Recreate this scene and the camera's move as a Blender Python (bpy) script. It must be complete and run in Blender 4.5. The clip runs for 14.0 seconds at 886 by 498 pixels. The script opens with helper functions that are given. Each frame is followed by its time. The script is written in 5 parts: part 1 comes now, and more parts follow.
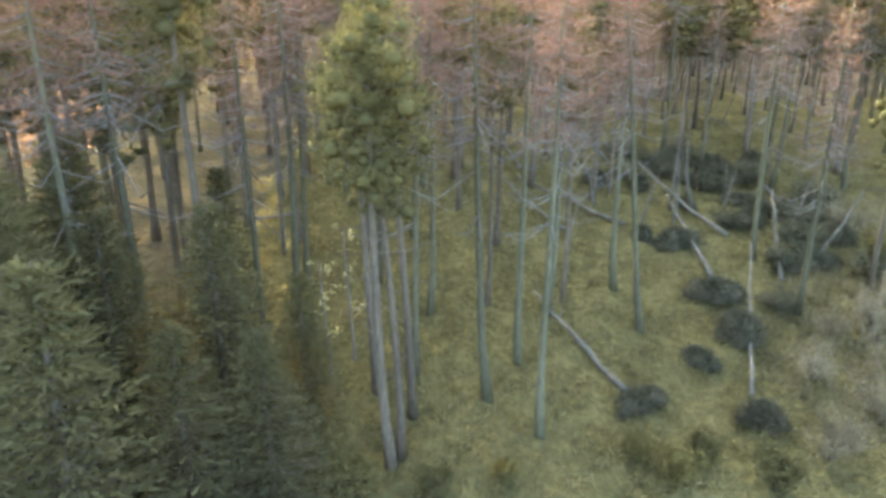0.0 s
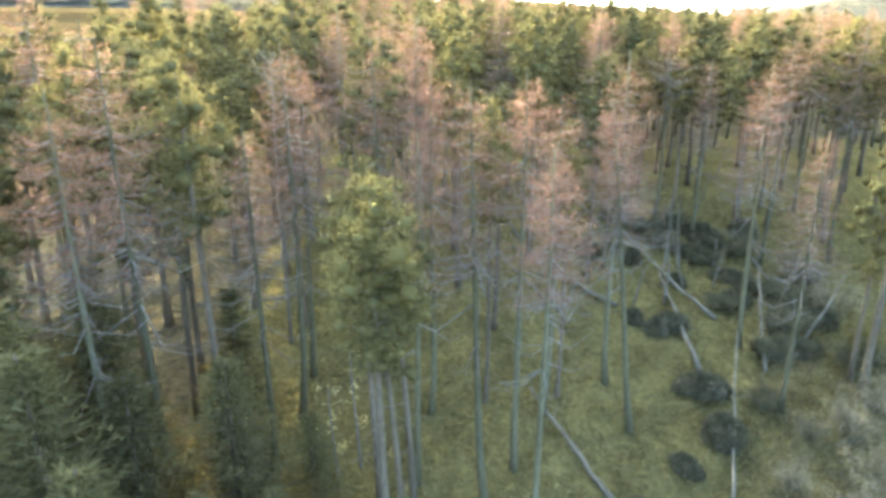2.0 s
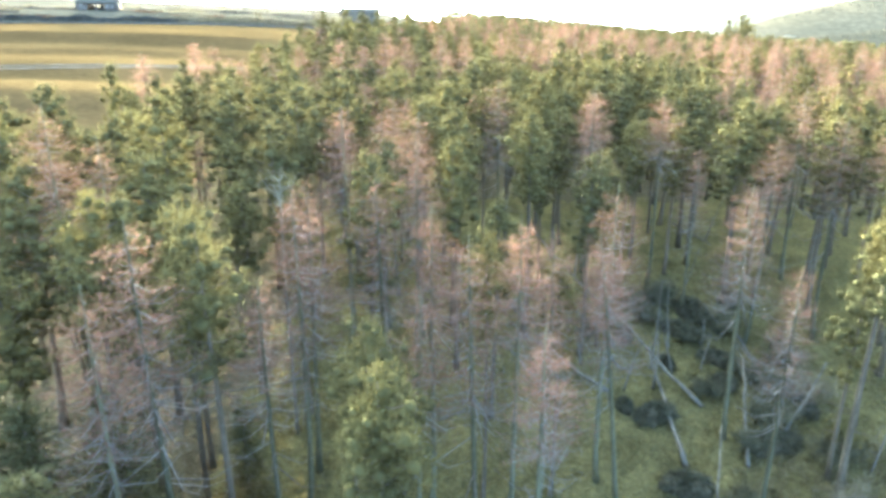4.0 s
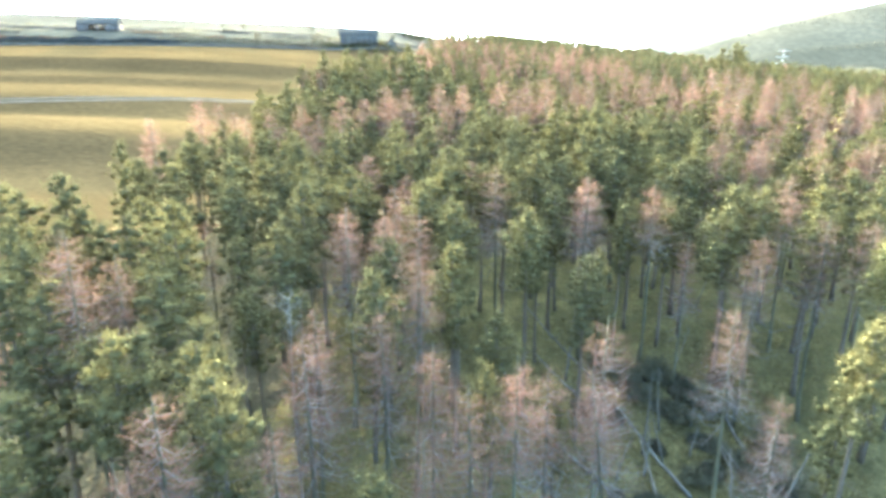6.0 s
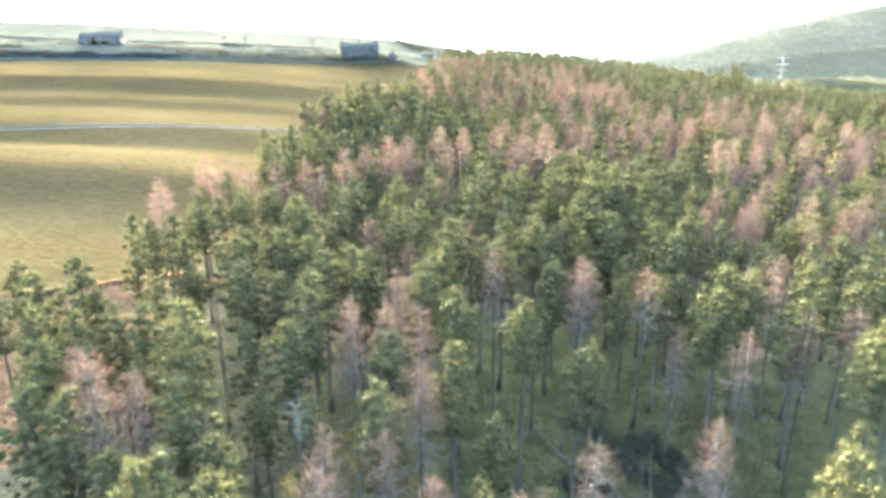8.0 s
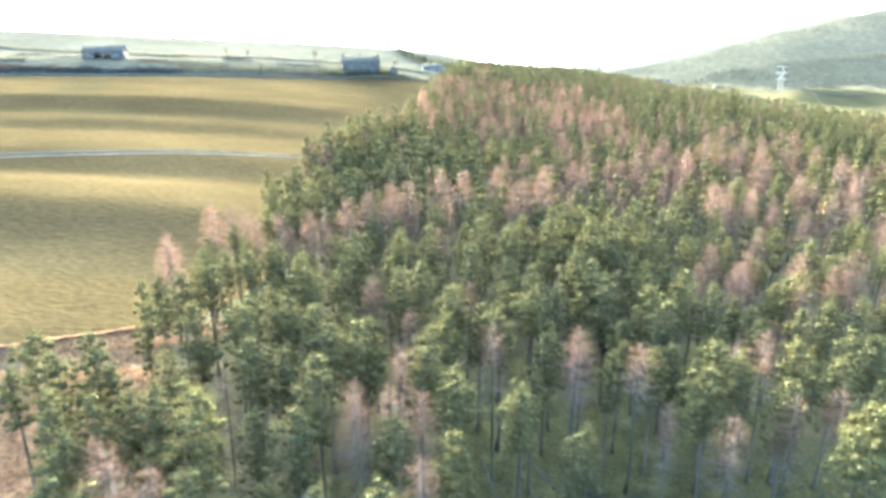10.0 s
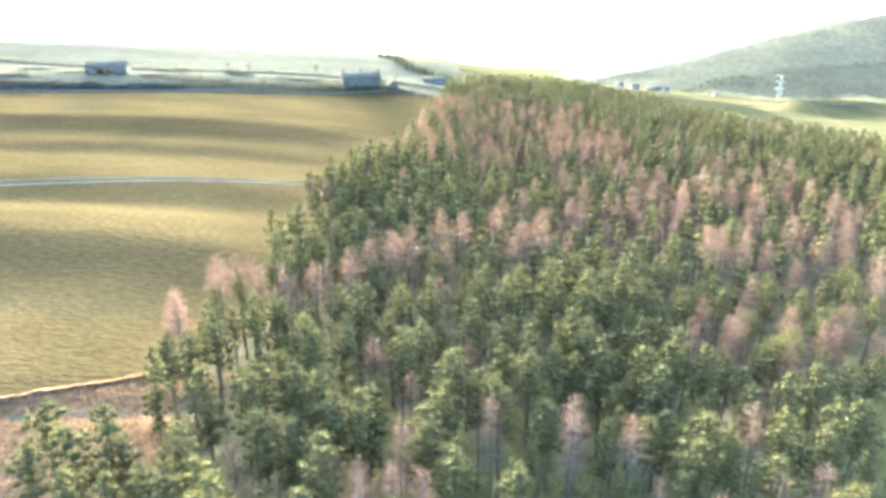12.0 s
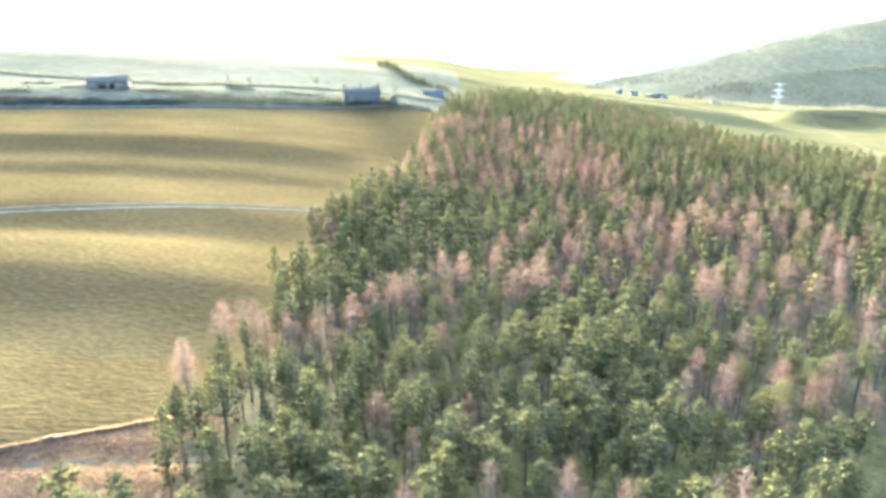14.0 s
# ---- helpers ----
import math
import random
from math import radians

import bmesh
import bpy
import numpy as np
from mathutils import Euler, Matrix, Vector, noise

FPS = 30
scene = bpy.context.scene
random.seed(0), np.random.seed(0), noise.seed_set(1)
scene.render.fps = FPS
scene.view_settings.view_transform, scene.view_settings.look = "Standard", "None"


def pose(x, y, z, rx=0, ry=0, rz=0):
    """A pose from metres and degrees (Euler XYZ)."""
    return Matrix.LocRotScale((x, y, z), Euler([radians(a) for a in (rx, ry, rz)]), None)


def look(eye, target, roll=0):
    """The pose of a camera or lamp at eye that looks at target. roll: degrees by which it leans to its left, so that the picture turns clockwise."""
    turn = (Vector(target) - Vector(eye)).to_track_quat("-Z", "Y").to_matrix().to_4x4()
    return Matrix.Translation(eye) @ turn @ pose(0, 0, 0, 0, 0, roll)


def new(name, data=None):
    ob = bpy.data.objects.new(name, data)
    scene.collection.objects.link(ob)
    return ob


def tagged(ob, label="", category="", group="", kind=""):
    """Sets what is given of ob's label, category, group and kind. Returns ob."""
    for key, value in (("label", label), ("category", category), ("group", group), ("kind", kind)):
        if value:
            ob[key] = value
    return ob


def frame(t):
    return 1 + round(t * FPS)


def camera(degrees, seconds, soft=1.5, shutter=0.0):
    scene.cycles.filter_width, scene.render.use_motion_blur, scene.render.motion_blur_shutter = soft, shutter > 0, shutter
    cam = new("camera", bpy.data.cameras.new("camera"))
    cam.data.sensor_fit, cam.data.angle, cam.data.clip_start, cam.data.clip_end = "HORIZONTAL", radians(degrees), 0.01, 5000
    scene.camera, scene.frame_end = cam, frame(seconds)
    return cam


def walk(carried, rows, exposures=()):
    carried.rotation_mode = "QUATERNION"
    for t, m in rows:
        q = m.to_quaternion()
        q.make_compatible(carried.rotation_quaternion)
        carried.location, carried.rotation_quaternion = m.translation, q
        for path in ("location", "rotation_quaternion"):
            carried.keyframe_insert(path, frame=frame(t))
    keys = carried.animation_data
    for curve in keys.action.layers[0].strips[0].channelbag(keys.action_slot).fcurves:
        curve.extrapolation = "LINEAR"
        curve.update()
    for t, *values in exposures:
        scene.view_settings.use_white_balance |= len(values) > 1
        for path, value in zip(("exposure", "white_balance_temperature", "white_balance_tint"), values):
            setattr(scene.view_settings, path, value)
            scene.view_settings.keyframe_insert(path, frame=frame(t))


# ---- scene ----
cam = camera(70.0, 14.0, soft=3.4)
TILT = -17.6
ROWS = [
    # seconds, x, y, z, yaw, pitch, roll
    (0.0, 0.0, -0.0, 14.0, 0.0, 0.0, 0.0),
    (0.5, -0.01, -0.0, 15.61, -0.01, -0.11, 0.1),
    (1.0, -0.01, -0.0, 17.29, -0.04, -0.06, 0.16),
    (1.5, -0.01, -0.01, 18.98, -0.02, -0.12, 0.22),
    (2.0, -0.0, -0.03, 20.75, -0.01, 0.01, 0.2),
    (2.5, 0.0, -0.05, 22.54, -0.0, 0.01, 0.21),
    (3.0, -0.0, -0.03, 24.46, -0.06, 0.0, 0.16),
    (5.5, -0.32, -0.12, 34.36, -0.42, 0.58, 0.29),
    (6.0, -0.31, -0.09, 36.52, -0.45, 0.65, 0.19),
    (6.5, -0.33, -0.06, 38.69, -0.51, 0.58, 0.07),
    (7.0, -0.35, -0.03, 40.94, -0.51, 0.6, 0.15),
    (7.5, -0.37, -0.03, 43.13, -0.49, 0.52, 0.09),
    (8.0, -0.38, -0.02, 45.37, -0.45, 0.54, 0.1),
    (10.5, -0.43, -0.01, 56.46, -0.43, 0.51, -0.08),
    (11.0, -0.45, 0.02, 58.69, -0.43, 0.55, -0.09),
    (11.5, -0.47, 0.04, 60.9, -0.43, 0.53, -0.14),
    (12.0, -0.49, 0.06, 63.12, -0.44, 0.56, -0.14),
    (12.5, -0.54, 0.08, 65.35, -0.45, 0.54, -0.18),
    (13.0, -0.62, 0.08, 67.58, -0.49, 0.58, -0.18),
    (13.5, -0.72, 0.03, 69.79, -0.51, 0.56, -0.21),
    (14.0, -0.85, -0.03, 71.99, -0.54, 0.57, -0.21),
]
EXPOSURES = [(0.0, 5.50, 5850, -4), (3.0, 5.42, 5150, -12), (6.0, 5.36, 4680, -13), (14.0, 5.22, 4560, -13)]
walk(cam, [(t, pose(x, y, z, TILT) @ pose(0, 0, 0, 90 + pitch, roll, yaw)) for t, x, y, z, yaw, pitch, roll in ROWS], EXPOSURES)

# ---- daylight: a low winter sun ahead, to the left ----
SUN_UP, SUN_LEFT = 11.5, 18.0
world = bpy.data.worlds.new("sky")
scene.world = world
world.use_nodes = True
sky = world.node_tree.nodes.new("ShaderNodeTexSky")
sky.sky_type = "NISHITA"
sky.sun_disc = False
sky.sun_elevation = radians(SUN_UP)
sky.sun_rotation = radians(-SUN_LEFT)
sky.air_density, sky.dust_density, sky.ozone_density = 0.13, 3.8, 0.2
background = world.node_tree.nodes["Background"]
world.node_tree.links.new(sky.outputs[0], background.inputs[0])
background.inputs[1].default_value = 0.15
sun = new("sun", bpy.data.lights.new("sun", "SUN"))
sun.data.energy = 1.35
sun.data.angle = radians(1.5)
sun.data.color = (1.0, 0.64, 0.32)
toward = Vector((-math.sin(radians(SUN_LEFT)) * math.cos(radians(SUN_UP)), math.cos(radians(SUN_LEFT)) * math.cos(radians(SUN_UP)), math.sin(radians(SUN_UP))))
sun.matrix_world = look(toward * 300, (0, 0, 0))


# ---- materials ----
def haze_muted(c):
    """A colour drawn a little towards its own grey: a thin veil of haze put into it."""
    grey = 0.3 * c[0] + 0.6 * c[1] + 0.1 * c[2]
    return tuple(v + 0.06 * (grey - v) for v in c)


def mat(name, colours, scale=4.0, fine=30.0, rough=0.9, bump=0.3, through_light=0.0, per_object=0.0, stretch=(1, 1, 1), glow=None, low=0.3, high=0.7, gloss=0.0):
    """Noise at two scales between three colours, with relief. through_light: share of light that passes the leaf."""
    # every colour is greyed slightly in place of a veil of haze
    colours = [haze_muted(c) for c in colours]
    m = bpy.data.materials.new(name)
    m.use_nodes = True
    nt = m.node_tree
    nodes, links = nt.nodes, nt.links
    bsdf = nodes["Principled BSDF"]
    out = nodes["Material Output"]
    place = nodes.new("ShaderNodeNewGeometry")
    mapping = nodes.new("ShaderNodeMapping")
    mapping.inputs["Scale"].default_value = stretch
    links.new(place.outputs["Position"], mapping.inputs["Vector"])
    big, small = nodes.new("ShaderNodeTexNoise"), nodes.new("ShaderNodeTexNoise")
    for n, s, d in ((big, 1.0 / scale, 4.0), (small, fine, 3.0)):
        n.inputs["Scale"].default_value, n.inputs["Detail"].default_value = s, d
        links.new(mapping.outputs[0], n.inputs["Vector"])
    mix = nodes.new("ShaderNodeMath")
    mix.operation = "MULTIPLY_ADD"
    links.new(small.outputs[0], mix.inputs[0])
    mix.inputs[1].default_value = 0.5
    half = nodes.new("ShaderNodeMath")
    half.operation = "MULTIPLY"
    half.inputs[1].default_value = 0.5
    links.new(big.outputs[0], half.inputs[0])
    links.new(half.outputs[0], mix.inputs[2])
    value = mix.outputs[0]
    if per_object:
        info = nodes.new("ShaderNodeObjectInfo")
        add = nodes.new("ShaderNodeMath")
        add.operation = "MULTIPLY_ADD"
        links.new(info.outputs["Random"], add.inputs[0])
        add.inputs[1].default_value = per_object
        shifted = nodes.new("ShaderNodeMath")
        shifted.operation = "SUBTRACT"
        links.new(value, shifted.inputs[0])
        shifted.inputs[1].default_value = per_object / 2
        links.new(shifted.outputs[0], add.inputs[2])
        value = add.outputs[0]
    ramp = nodes.new("ShaderNodeValToRGB")
    ramp.color_ramp.elements[0].position, ramp.color_ramp.elements[1].position = low, high
    ramp.color_ramp.elements[0].color = (*colours[0], 1)
    ramp.color_ramp.elements[1].color = (*colours[-1], 1)
    if len(colours) == 3:
        ramp.color_ramp.elements.new((low + high) / 2).color = (*colours[1], 1)
    links.new(value, ramp.inputs[0])
    links.new(ramp.outputs[0], bsdf.inputs["Base Color"])
    bsdf.inputs["Roughness"].default_value = rough
    bsdf.inputs["Specular IOR Level"].default_value = gloss
    if bump:
        relief = nodes.new("ShaderNodeBump")
        relief.inputs["Strength"].default_value = bump
        relief.inputs["Distance"].default_value = 1.0 / fine
        links.new(small.outputs[0], relief.inputs["Height"])
        links.new(relief.outputs[0], bsdf.inputs["Normal"])
    if through_light:
        leaf = nodes.new("ShaderNodeBsdfTranslucent")
        links.new(ramp.outputs[0], leaf.inputs["Color"])
        both = nodes.new("ShaderNodeMixShader")
        both.inputs[0].default_value = through_light
        links.new(bsdf.outputs[0], both.inputs[1])
        links.new(leaf.outputs[0], both.inputs[2])
        links.new(both.outputs[0], out.inputs["Surface"])
    # emission that stands in for haze on the far hills
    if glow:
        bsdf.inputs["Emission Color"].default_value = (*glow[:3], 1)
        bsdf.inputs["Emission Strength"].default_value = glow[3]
    return m


NEEDLE = mat("pine_needle", ((0.092, 0.081, 0.032), (0.116, 0.099, 0.034), (0.142, 0.117, 0.035)), scale=7, fine=3, rough=0.95, bump=0, through_light=0.2, per_object=0.25)
SPRUCE = mat("spruce_needle", ((0.076, 0.068, 0.028), (0.102, 0.090, 0.034), (0.132, 0.114, 0.042)), scale=6, fine=3, rough=0.95, bump=0, through_light=0.2, per_object=0.2)
TWIG = mat("larch_twig", ((0.110, 0.061, 0.038), (0.174, 0.097, 0.060), (0.250, 0.139, 0.084)), scale=6, fine=2, rough=0.8, bump=0, through_light=0.30, per_object=0.2)
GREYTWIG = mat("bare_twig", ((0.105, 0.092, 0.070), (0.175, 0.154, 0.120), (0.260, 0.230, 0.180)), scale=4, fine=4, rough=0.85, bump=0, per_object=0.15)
BARK = mat("grey_bark", ((0.068, 0.062, 0.032), (0.108, 0.098, 0.051), (0.158, 0.146, 0.078)), scale=1.2, fine=9, rough=0.95, bump=0.7, per_object=0.2, stretch=(1, 1, 0.25))
PINEBARK = mat("pine_bark", ((0.080, 0.064, 0.040), (0.122, 0.098, 0.060), (0.185, 0.146, 0.090)), scale=1.5, fine=8, rough=0.95, bump=0.7, per_object=0.2, stretch=(1, 1, 0.3))
SILVERWOOD = mat("silver_dead_wood", ((0.115, 0.100, 0.066), (0.165, 0.145, 0.098), (0.230, 0.204, 0.140)), scale=1.0, fine=10, rough=0.9, bump=0.4)
DEADWOOD = mat("weathered_wood", ((0.085, 0.074, 0.050), (0.140, 0.122, 0.084), (0.215, 0.190, 0.132)), scale=1.0, fine=10, rough=0.9, bump=0.5, stretch=(1, 1, 1))
SOIL = mat("root_soil", ((0.048, 0.040, 0.022), (0.084, 0.070, 0.038), (0.140, 0.116, 0.066)), scale=0.8, fine=6, rough=1.0, bump=0.9)
FLOOR = mat("mossy_floor", ((0.060, 0.050, 0.018), (0.112, 0.094, 0.032), (0.185, 0.152, 0.052)), scale=3.0, fine=2.2, rough=1.0, bump=0.9)
LITTER = mat("needle_litter", ((0.052, 0.043, 0.022), (0.084, 0.068, 0.034), (0.128, 0.100, 0.052)), scale=4, fine=2.0, rough=1.0, bump=0.8)
PASTURE = mat("pasture", ((0.049, 0.034, 0.013), (0.075, 0.051, 0.019), (0.109, 0.072, 0.026)), scale=22, fine=1.1, rough=1.0, bump=0.5, stretch=(0.4, 1, 1))
HEATH = mat("bracken_heath", ((0.074, 0.044, 0.021), (0.155, 0.086, 0.039), (0.250, 0.142, 0.066)), scale=5, fine=1.3, rough=1.0, bump=0.9)
ROUGHLAND = mat("rough_grass", ((0.070, 0.058, 0.034), (0.112, 0.094, 0.056), (0.165, 0.138, 0.084)), scale=22, fine=0.4, rough=1.0, bump=0.6, stretch=(0.4, 1, 1))
FARLAND = mat("far_land", ((0.060, 0.049, 0.020), (0.092, 0.074, 0.029), (0.126, 0.099, 0.039)), scale=120, fine=0.05, rough=1.0, bump=0.0, stretch=(0.5, 1, 1))
TUSSOCK = mat("dry_grass", ((0.100, 0.084, 0.030), (0.190, 0.158, 0.058), (0.310, 0.258, 0.105)), scale=2.5, fine=4, rough=0.9, bump=0, through_light=0.3)
BRACKEN = mat("dead_bracken", ((0.135, 0.078, 0.040), (0.255, 0.148, 0.075), (0.390, 0.240, 0.130)), scale=3, fine=3, rough=0.9, bump=0, through_light=0.3)
SCRUB = mat("bare_scrub", ((0.100, 0.082, 0.046), (0.175, 0.145, 0.082), (0.280, 0.235, 0.138)), scale=6, fine=1.5, rough=0.9, bump=0, through_light=0.2)
DARKHEDGE = mat("dark_hedge", ((0.045, 0.042, 0.032), (0.085, 0.078, 0.058), (0.140, 0.128, 0.096)), scale=6, fine=1.5, rough=0.9, bump=0)
STRAW = mat("dead_straw", ((0.110, 0.090, 0.042), (0.200, 0.165, 0.080), (0.310, 0.255, 0.130)), scale=3, fine=3, rough=0.9, bump=0, through_light=0.3)
GOLDLEAF = mat("birch_leaf", ((0.45, 0.36, 0.12), (0.62, 0.52, 0.22), (0.78, 0.70, 0.42)), scale=1, fine=6, rough=0.5, bump=0, through_light=0.45)
GRAVEL = mat("pale_gravel", ((0.140, 0.112, 0.078), (0.205, 0.166, 0.118), (0.285, 0.234, 0.170)), scale=4, fine=2.5, rough=0.9, bump=0.4)
DIRT = mat("track_dirt", ((0.080, 0.060, 0.036), (0.130, 0.099, 0.060), (0.195, 0.150, 0.092)), scale=3, fine=3, rough=1.0, bump=0.6)
STONE = mat("wall_stone", ((0.095, 0.078, 0.050), (0.150, 0.124, 0.080), (0.215, 0.178, 0.116)), scale=1.5, fine=5, rough=0.95, bump=0.7)
SLATE = mat("slate_roof", ((0.088, 0.074, 0.050), (0.124, 0.105, 0.072), (0.170, 0.144, 0.100)), scale=3, fine=2, rough=0.6, bump=0.3)
SHEET = mat("roof_sheet", ((0.100, 0.085, 0.058), (0.135, 0.115, 0.079), (0.180, 0.153, 0.106)), scale=5, fine=1.0, rough=0.5, bump=0.2)
BOARD = mat("weathered_boards", ((0.110, 0.090, 0.062), (0.185, 0.152, 0.106), (0.270, 0.222, 0.156)), scale=2, fine=4, rough=0.9, bump=0.4, stretch=(1, 1, 0.1))
WHITEWASH = mat("whitewash", ((0.200, 0.180, 0.150), (0.260, 0.235, 0.195), (0.320, 0.290, 0.240)), scale=3, fine=2, rough=0.9, bump=0.2)
STEEL = mat("galvanised_steel", ((0.170, 0.168, 0.160), (0.230, 0.227, 0.216), (0.300, 0.296, 0.282)), scale=3, fine=4, rough=0.45, bump=0, gloss=0.5)
WINDOWGLASS = mat("dark_window", ((0.02, 0.022, 0.025), (0.03, 0.033, 0.036)), scale=2, fine=2, rough=0.1, bump=0, gloss=0.5)
# haze over the far hills is put in as emission, most on the farthest
HILLWOOD = mat("haze_glow_conifers", ((0.020, 0.018, 0.011), (0.040, 0.034, 0.020), (0.066, 0.054, 0.031)), scale=80, fine=0.12, rough=1.0, bump=0.0, stretch=(1, 0.6, 1.5), glow=(0.95, 0.80, 0.55, 0.0085))
HILLSIDE = mat("haze_glow_hillside", ((0.018, 0.016, 0.010), (0.042, 0.035, 0.020), (0.080, 0.063, 0.036)), scale=120, fine=0.09, rough=1.0, bump=0.0, stretch=(1, 0.6, 1.5), glow=(0.95, 0.80, 0.58, 0.0110))
HILLFAR = mat("stronger_haze_glow_hillside", ((0.018, 0.018, 0.012), (0.035, 0.032, 0.020), (0.062, 0.050, 0.034)), scale=200, fine=0.04, rough=1.0, bump=0.0, stretch=(1, 0.3, 1.5), glow=(0.95, 0.81, 0.66, 0.033))
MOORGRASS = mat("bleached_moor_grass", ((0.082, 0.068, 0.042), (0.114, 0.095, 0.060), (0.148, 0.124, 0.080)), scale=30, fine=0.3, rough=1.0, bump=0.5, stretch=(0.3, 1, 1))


# ---- mesh helpers ----
def tri_mesh(name, verts, tris, material, smooth=False):
    """A mesh from vertex and triangle arrays."""
    verts, tris = np.asarray(verts, np.float32), np.asarray(tris, np.int32)
    me = bpy.data.meshes.new(name)
    me.vertices.add(len(verts))
    me.vertices.foreach_set("co", verts.ravel())
    me.loops.add(tris.size)
    me.loops.foreach_set("vertex_index", tris.ravel())
    me.polygons.add(len(tris))
    me.polygons.foreach_set("loop_start", np.arange(0, tris.size, 3, dtype=np.int32))
    me.update(calc_edges=True)
    if smooth:
        me.polygons.foreach_set("use_smooth", np.ones(len(tris), bool))
    me.validate()
    me.materials.append(material)
    return me


class Soup:
    """Collects vertices and triangles."""

    def __init__(self):
        self.v, self.f, self.n = [], [], 0

    def add(self, v, f):
        v = np.asarray(v, float).reshape(-1, 3)
        self.v.append(v)
        self.f.append(np.asarray(f, int).reshape(-1, 3) + self.n)
        self.n += len(v)

    def arrays(self):
        return np.concatenate(self.v), np.concatenate(self.f)

    def mesh(self, name, material, smooth=False):
        return tri_mesh(name, *self.arrays(), material, smooth)


def tube(soup, points, radii, sides=6, cap=True):
    """A tapered round bar along points."""
    points = np.asarray(points, float)
    n = len(points)
    along = np.gradient(points, axis=0)
    along /= np.linalg.norm(along, axis=1)[:, None] + 1e-9
    helper = np.where(np.abs(along[:, 2:3]) > 0.9, np.array([[1.0, 0, 0]]), np.array([[0, 0, 1.0]]))
    side = np.cross(along, helper)
    side /= np.linalg.norm(side, axis=1)[:, None] + 1e-9
    other = np.cross(along, side)
    a = np.arange(sides) * 2 * np.pi / sides
    ring = np.cos(a)[None, :, None] * side[:, None, :] + np.sin(a)[None, :, None] * other[:, None, :]
    v = points[:, None, :] + ring * np.asarray(radii, float)[:, None, None]
    f = []
    for i in range(n - 1):
        for k in range(sides):
            p, q = i * sides + k, i * sides + (k + 1) % sides
            f += [(p, q, q + sides), (p, q + sides, p + sides)]
    v = v.reshape(-1, 3)
    if cap:
        v = np.concatenate([v, points[:1], points[-1:]])
        c0, c1 = len(v) - 2, len(v) - 1
        for k in range(sides):
            f += [(c0, (k + 1) % sides, k), (c1, (n - 1) * sides + k, (n - 1) * sides + (k + 1) % sides)]
    soup.add(v, f)


def leaves(soup, rs, at, out, length, width):
    """One slender triangle for each place, pointing roughly along out."""
    n = len(at)
    d = out + rs.normal(0, 0.45, (n, 3))
    d /= np.linalg.norm(d, axis=1)[:, None] + 1e-9
    s = np.cross(d, rs.normal(0, 1, (n, 3)))
    s /= np.linalg.norm(s, axis=1)[:, None] + 1e-9
    ln = length * rs.uniform(0.6, 1.35, (n, 1))
    w = width * rs.uniform(0.7, 1.3, (n, 1))
    v = np.stack([at - s * w / 2, at + s * w / 2, at + d * ln], 1)
    soup.add(v, np.arange(3 * n))


def box(soup, lo, hi):
    lo, hi = np.minimum(lo, hi), np.maximum(lo, hi)
    v = [(x, y, z) for x in (lo[0], hi[0]) for y in (lo[1], hi[1]) for z in (lo[2], hi[2])]
    f = [(0, 1, 3), (0, 3, 2), (4, 6, 7), (4, 7, 5), (0, 4, 5), (0, 5, 1), (2, 3, 7), (2, 7, 6), (0, 2, 6), (0, 6, 4), (1, 5, 7), (1, 7, 3)]
    soup.add(v, f)


def thing(name, at, label, category, group="", turn=0.0):
    ob = new(name)
    ob.matrix_basis = pose(*at, 0, 0, turn)
    return tagged(ob, label, category, group)


def part(name, mesh, parent, label=""):
    ob = new(name, mesh)
    ob.parent = parent
    return tagged(ob, label)


# ---- the lie of the land ----
def table(y, knots):
    xs, ys = zip(*knots)
    return np.interp(y, xs, ys)


RISE = ((-600, -70), (0, -6.8), (27, -2.5), (54, 2.2), (90, 8), (123, 11), (155, 13.2), (204, 17.5), (300, 26), (400, 35), (520, 41), (800, 45), (5000, 45))
CROSS = ((-600, 0), (60, 0), (90, 0.02), (180, 0.04), (400, 0.1), (800, 0.1), (5000, 0.1))
SWELL = ((94, 0), (120, -1.4), (130, -1.0), (149, 3.5), (167, 2.2), (178, 0.2), (200, 2.6), (214, 1.6), (236, -0.4), (248, 1.0), (264, 0.1), (285, 3.3), (325, 1.2), (375, -0.4))

MOOR_RISE = ((-600, 17), (-395, 16), (-319, 14), (-243, 11), (-167, 9), (-91, 9), (-39, 9.5), (2, 11), (60, 7), (130, 0))
BELT_SIDE = ((520, 12), (558, -25), (640, -58), (800, -110), (1500, -250))
MOOR_FOOT = ((-167, 450), (-40, 470), (0, 540), (100, 560))


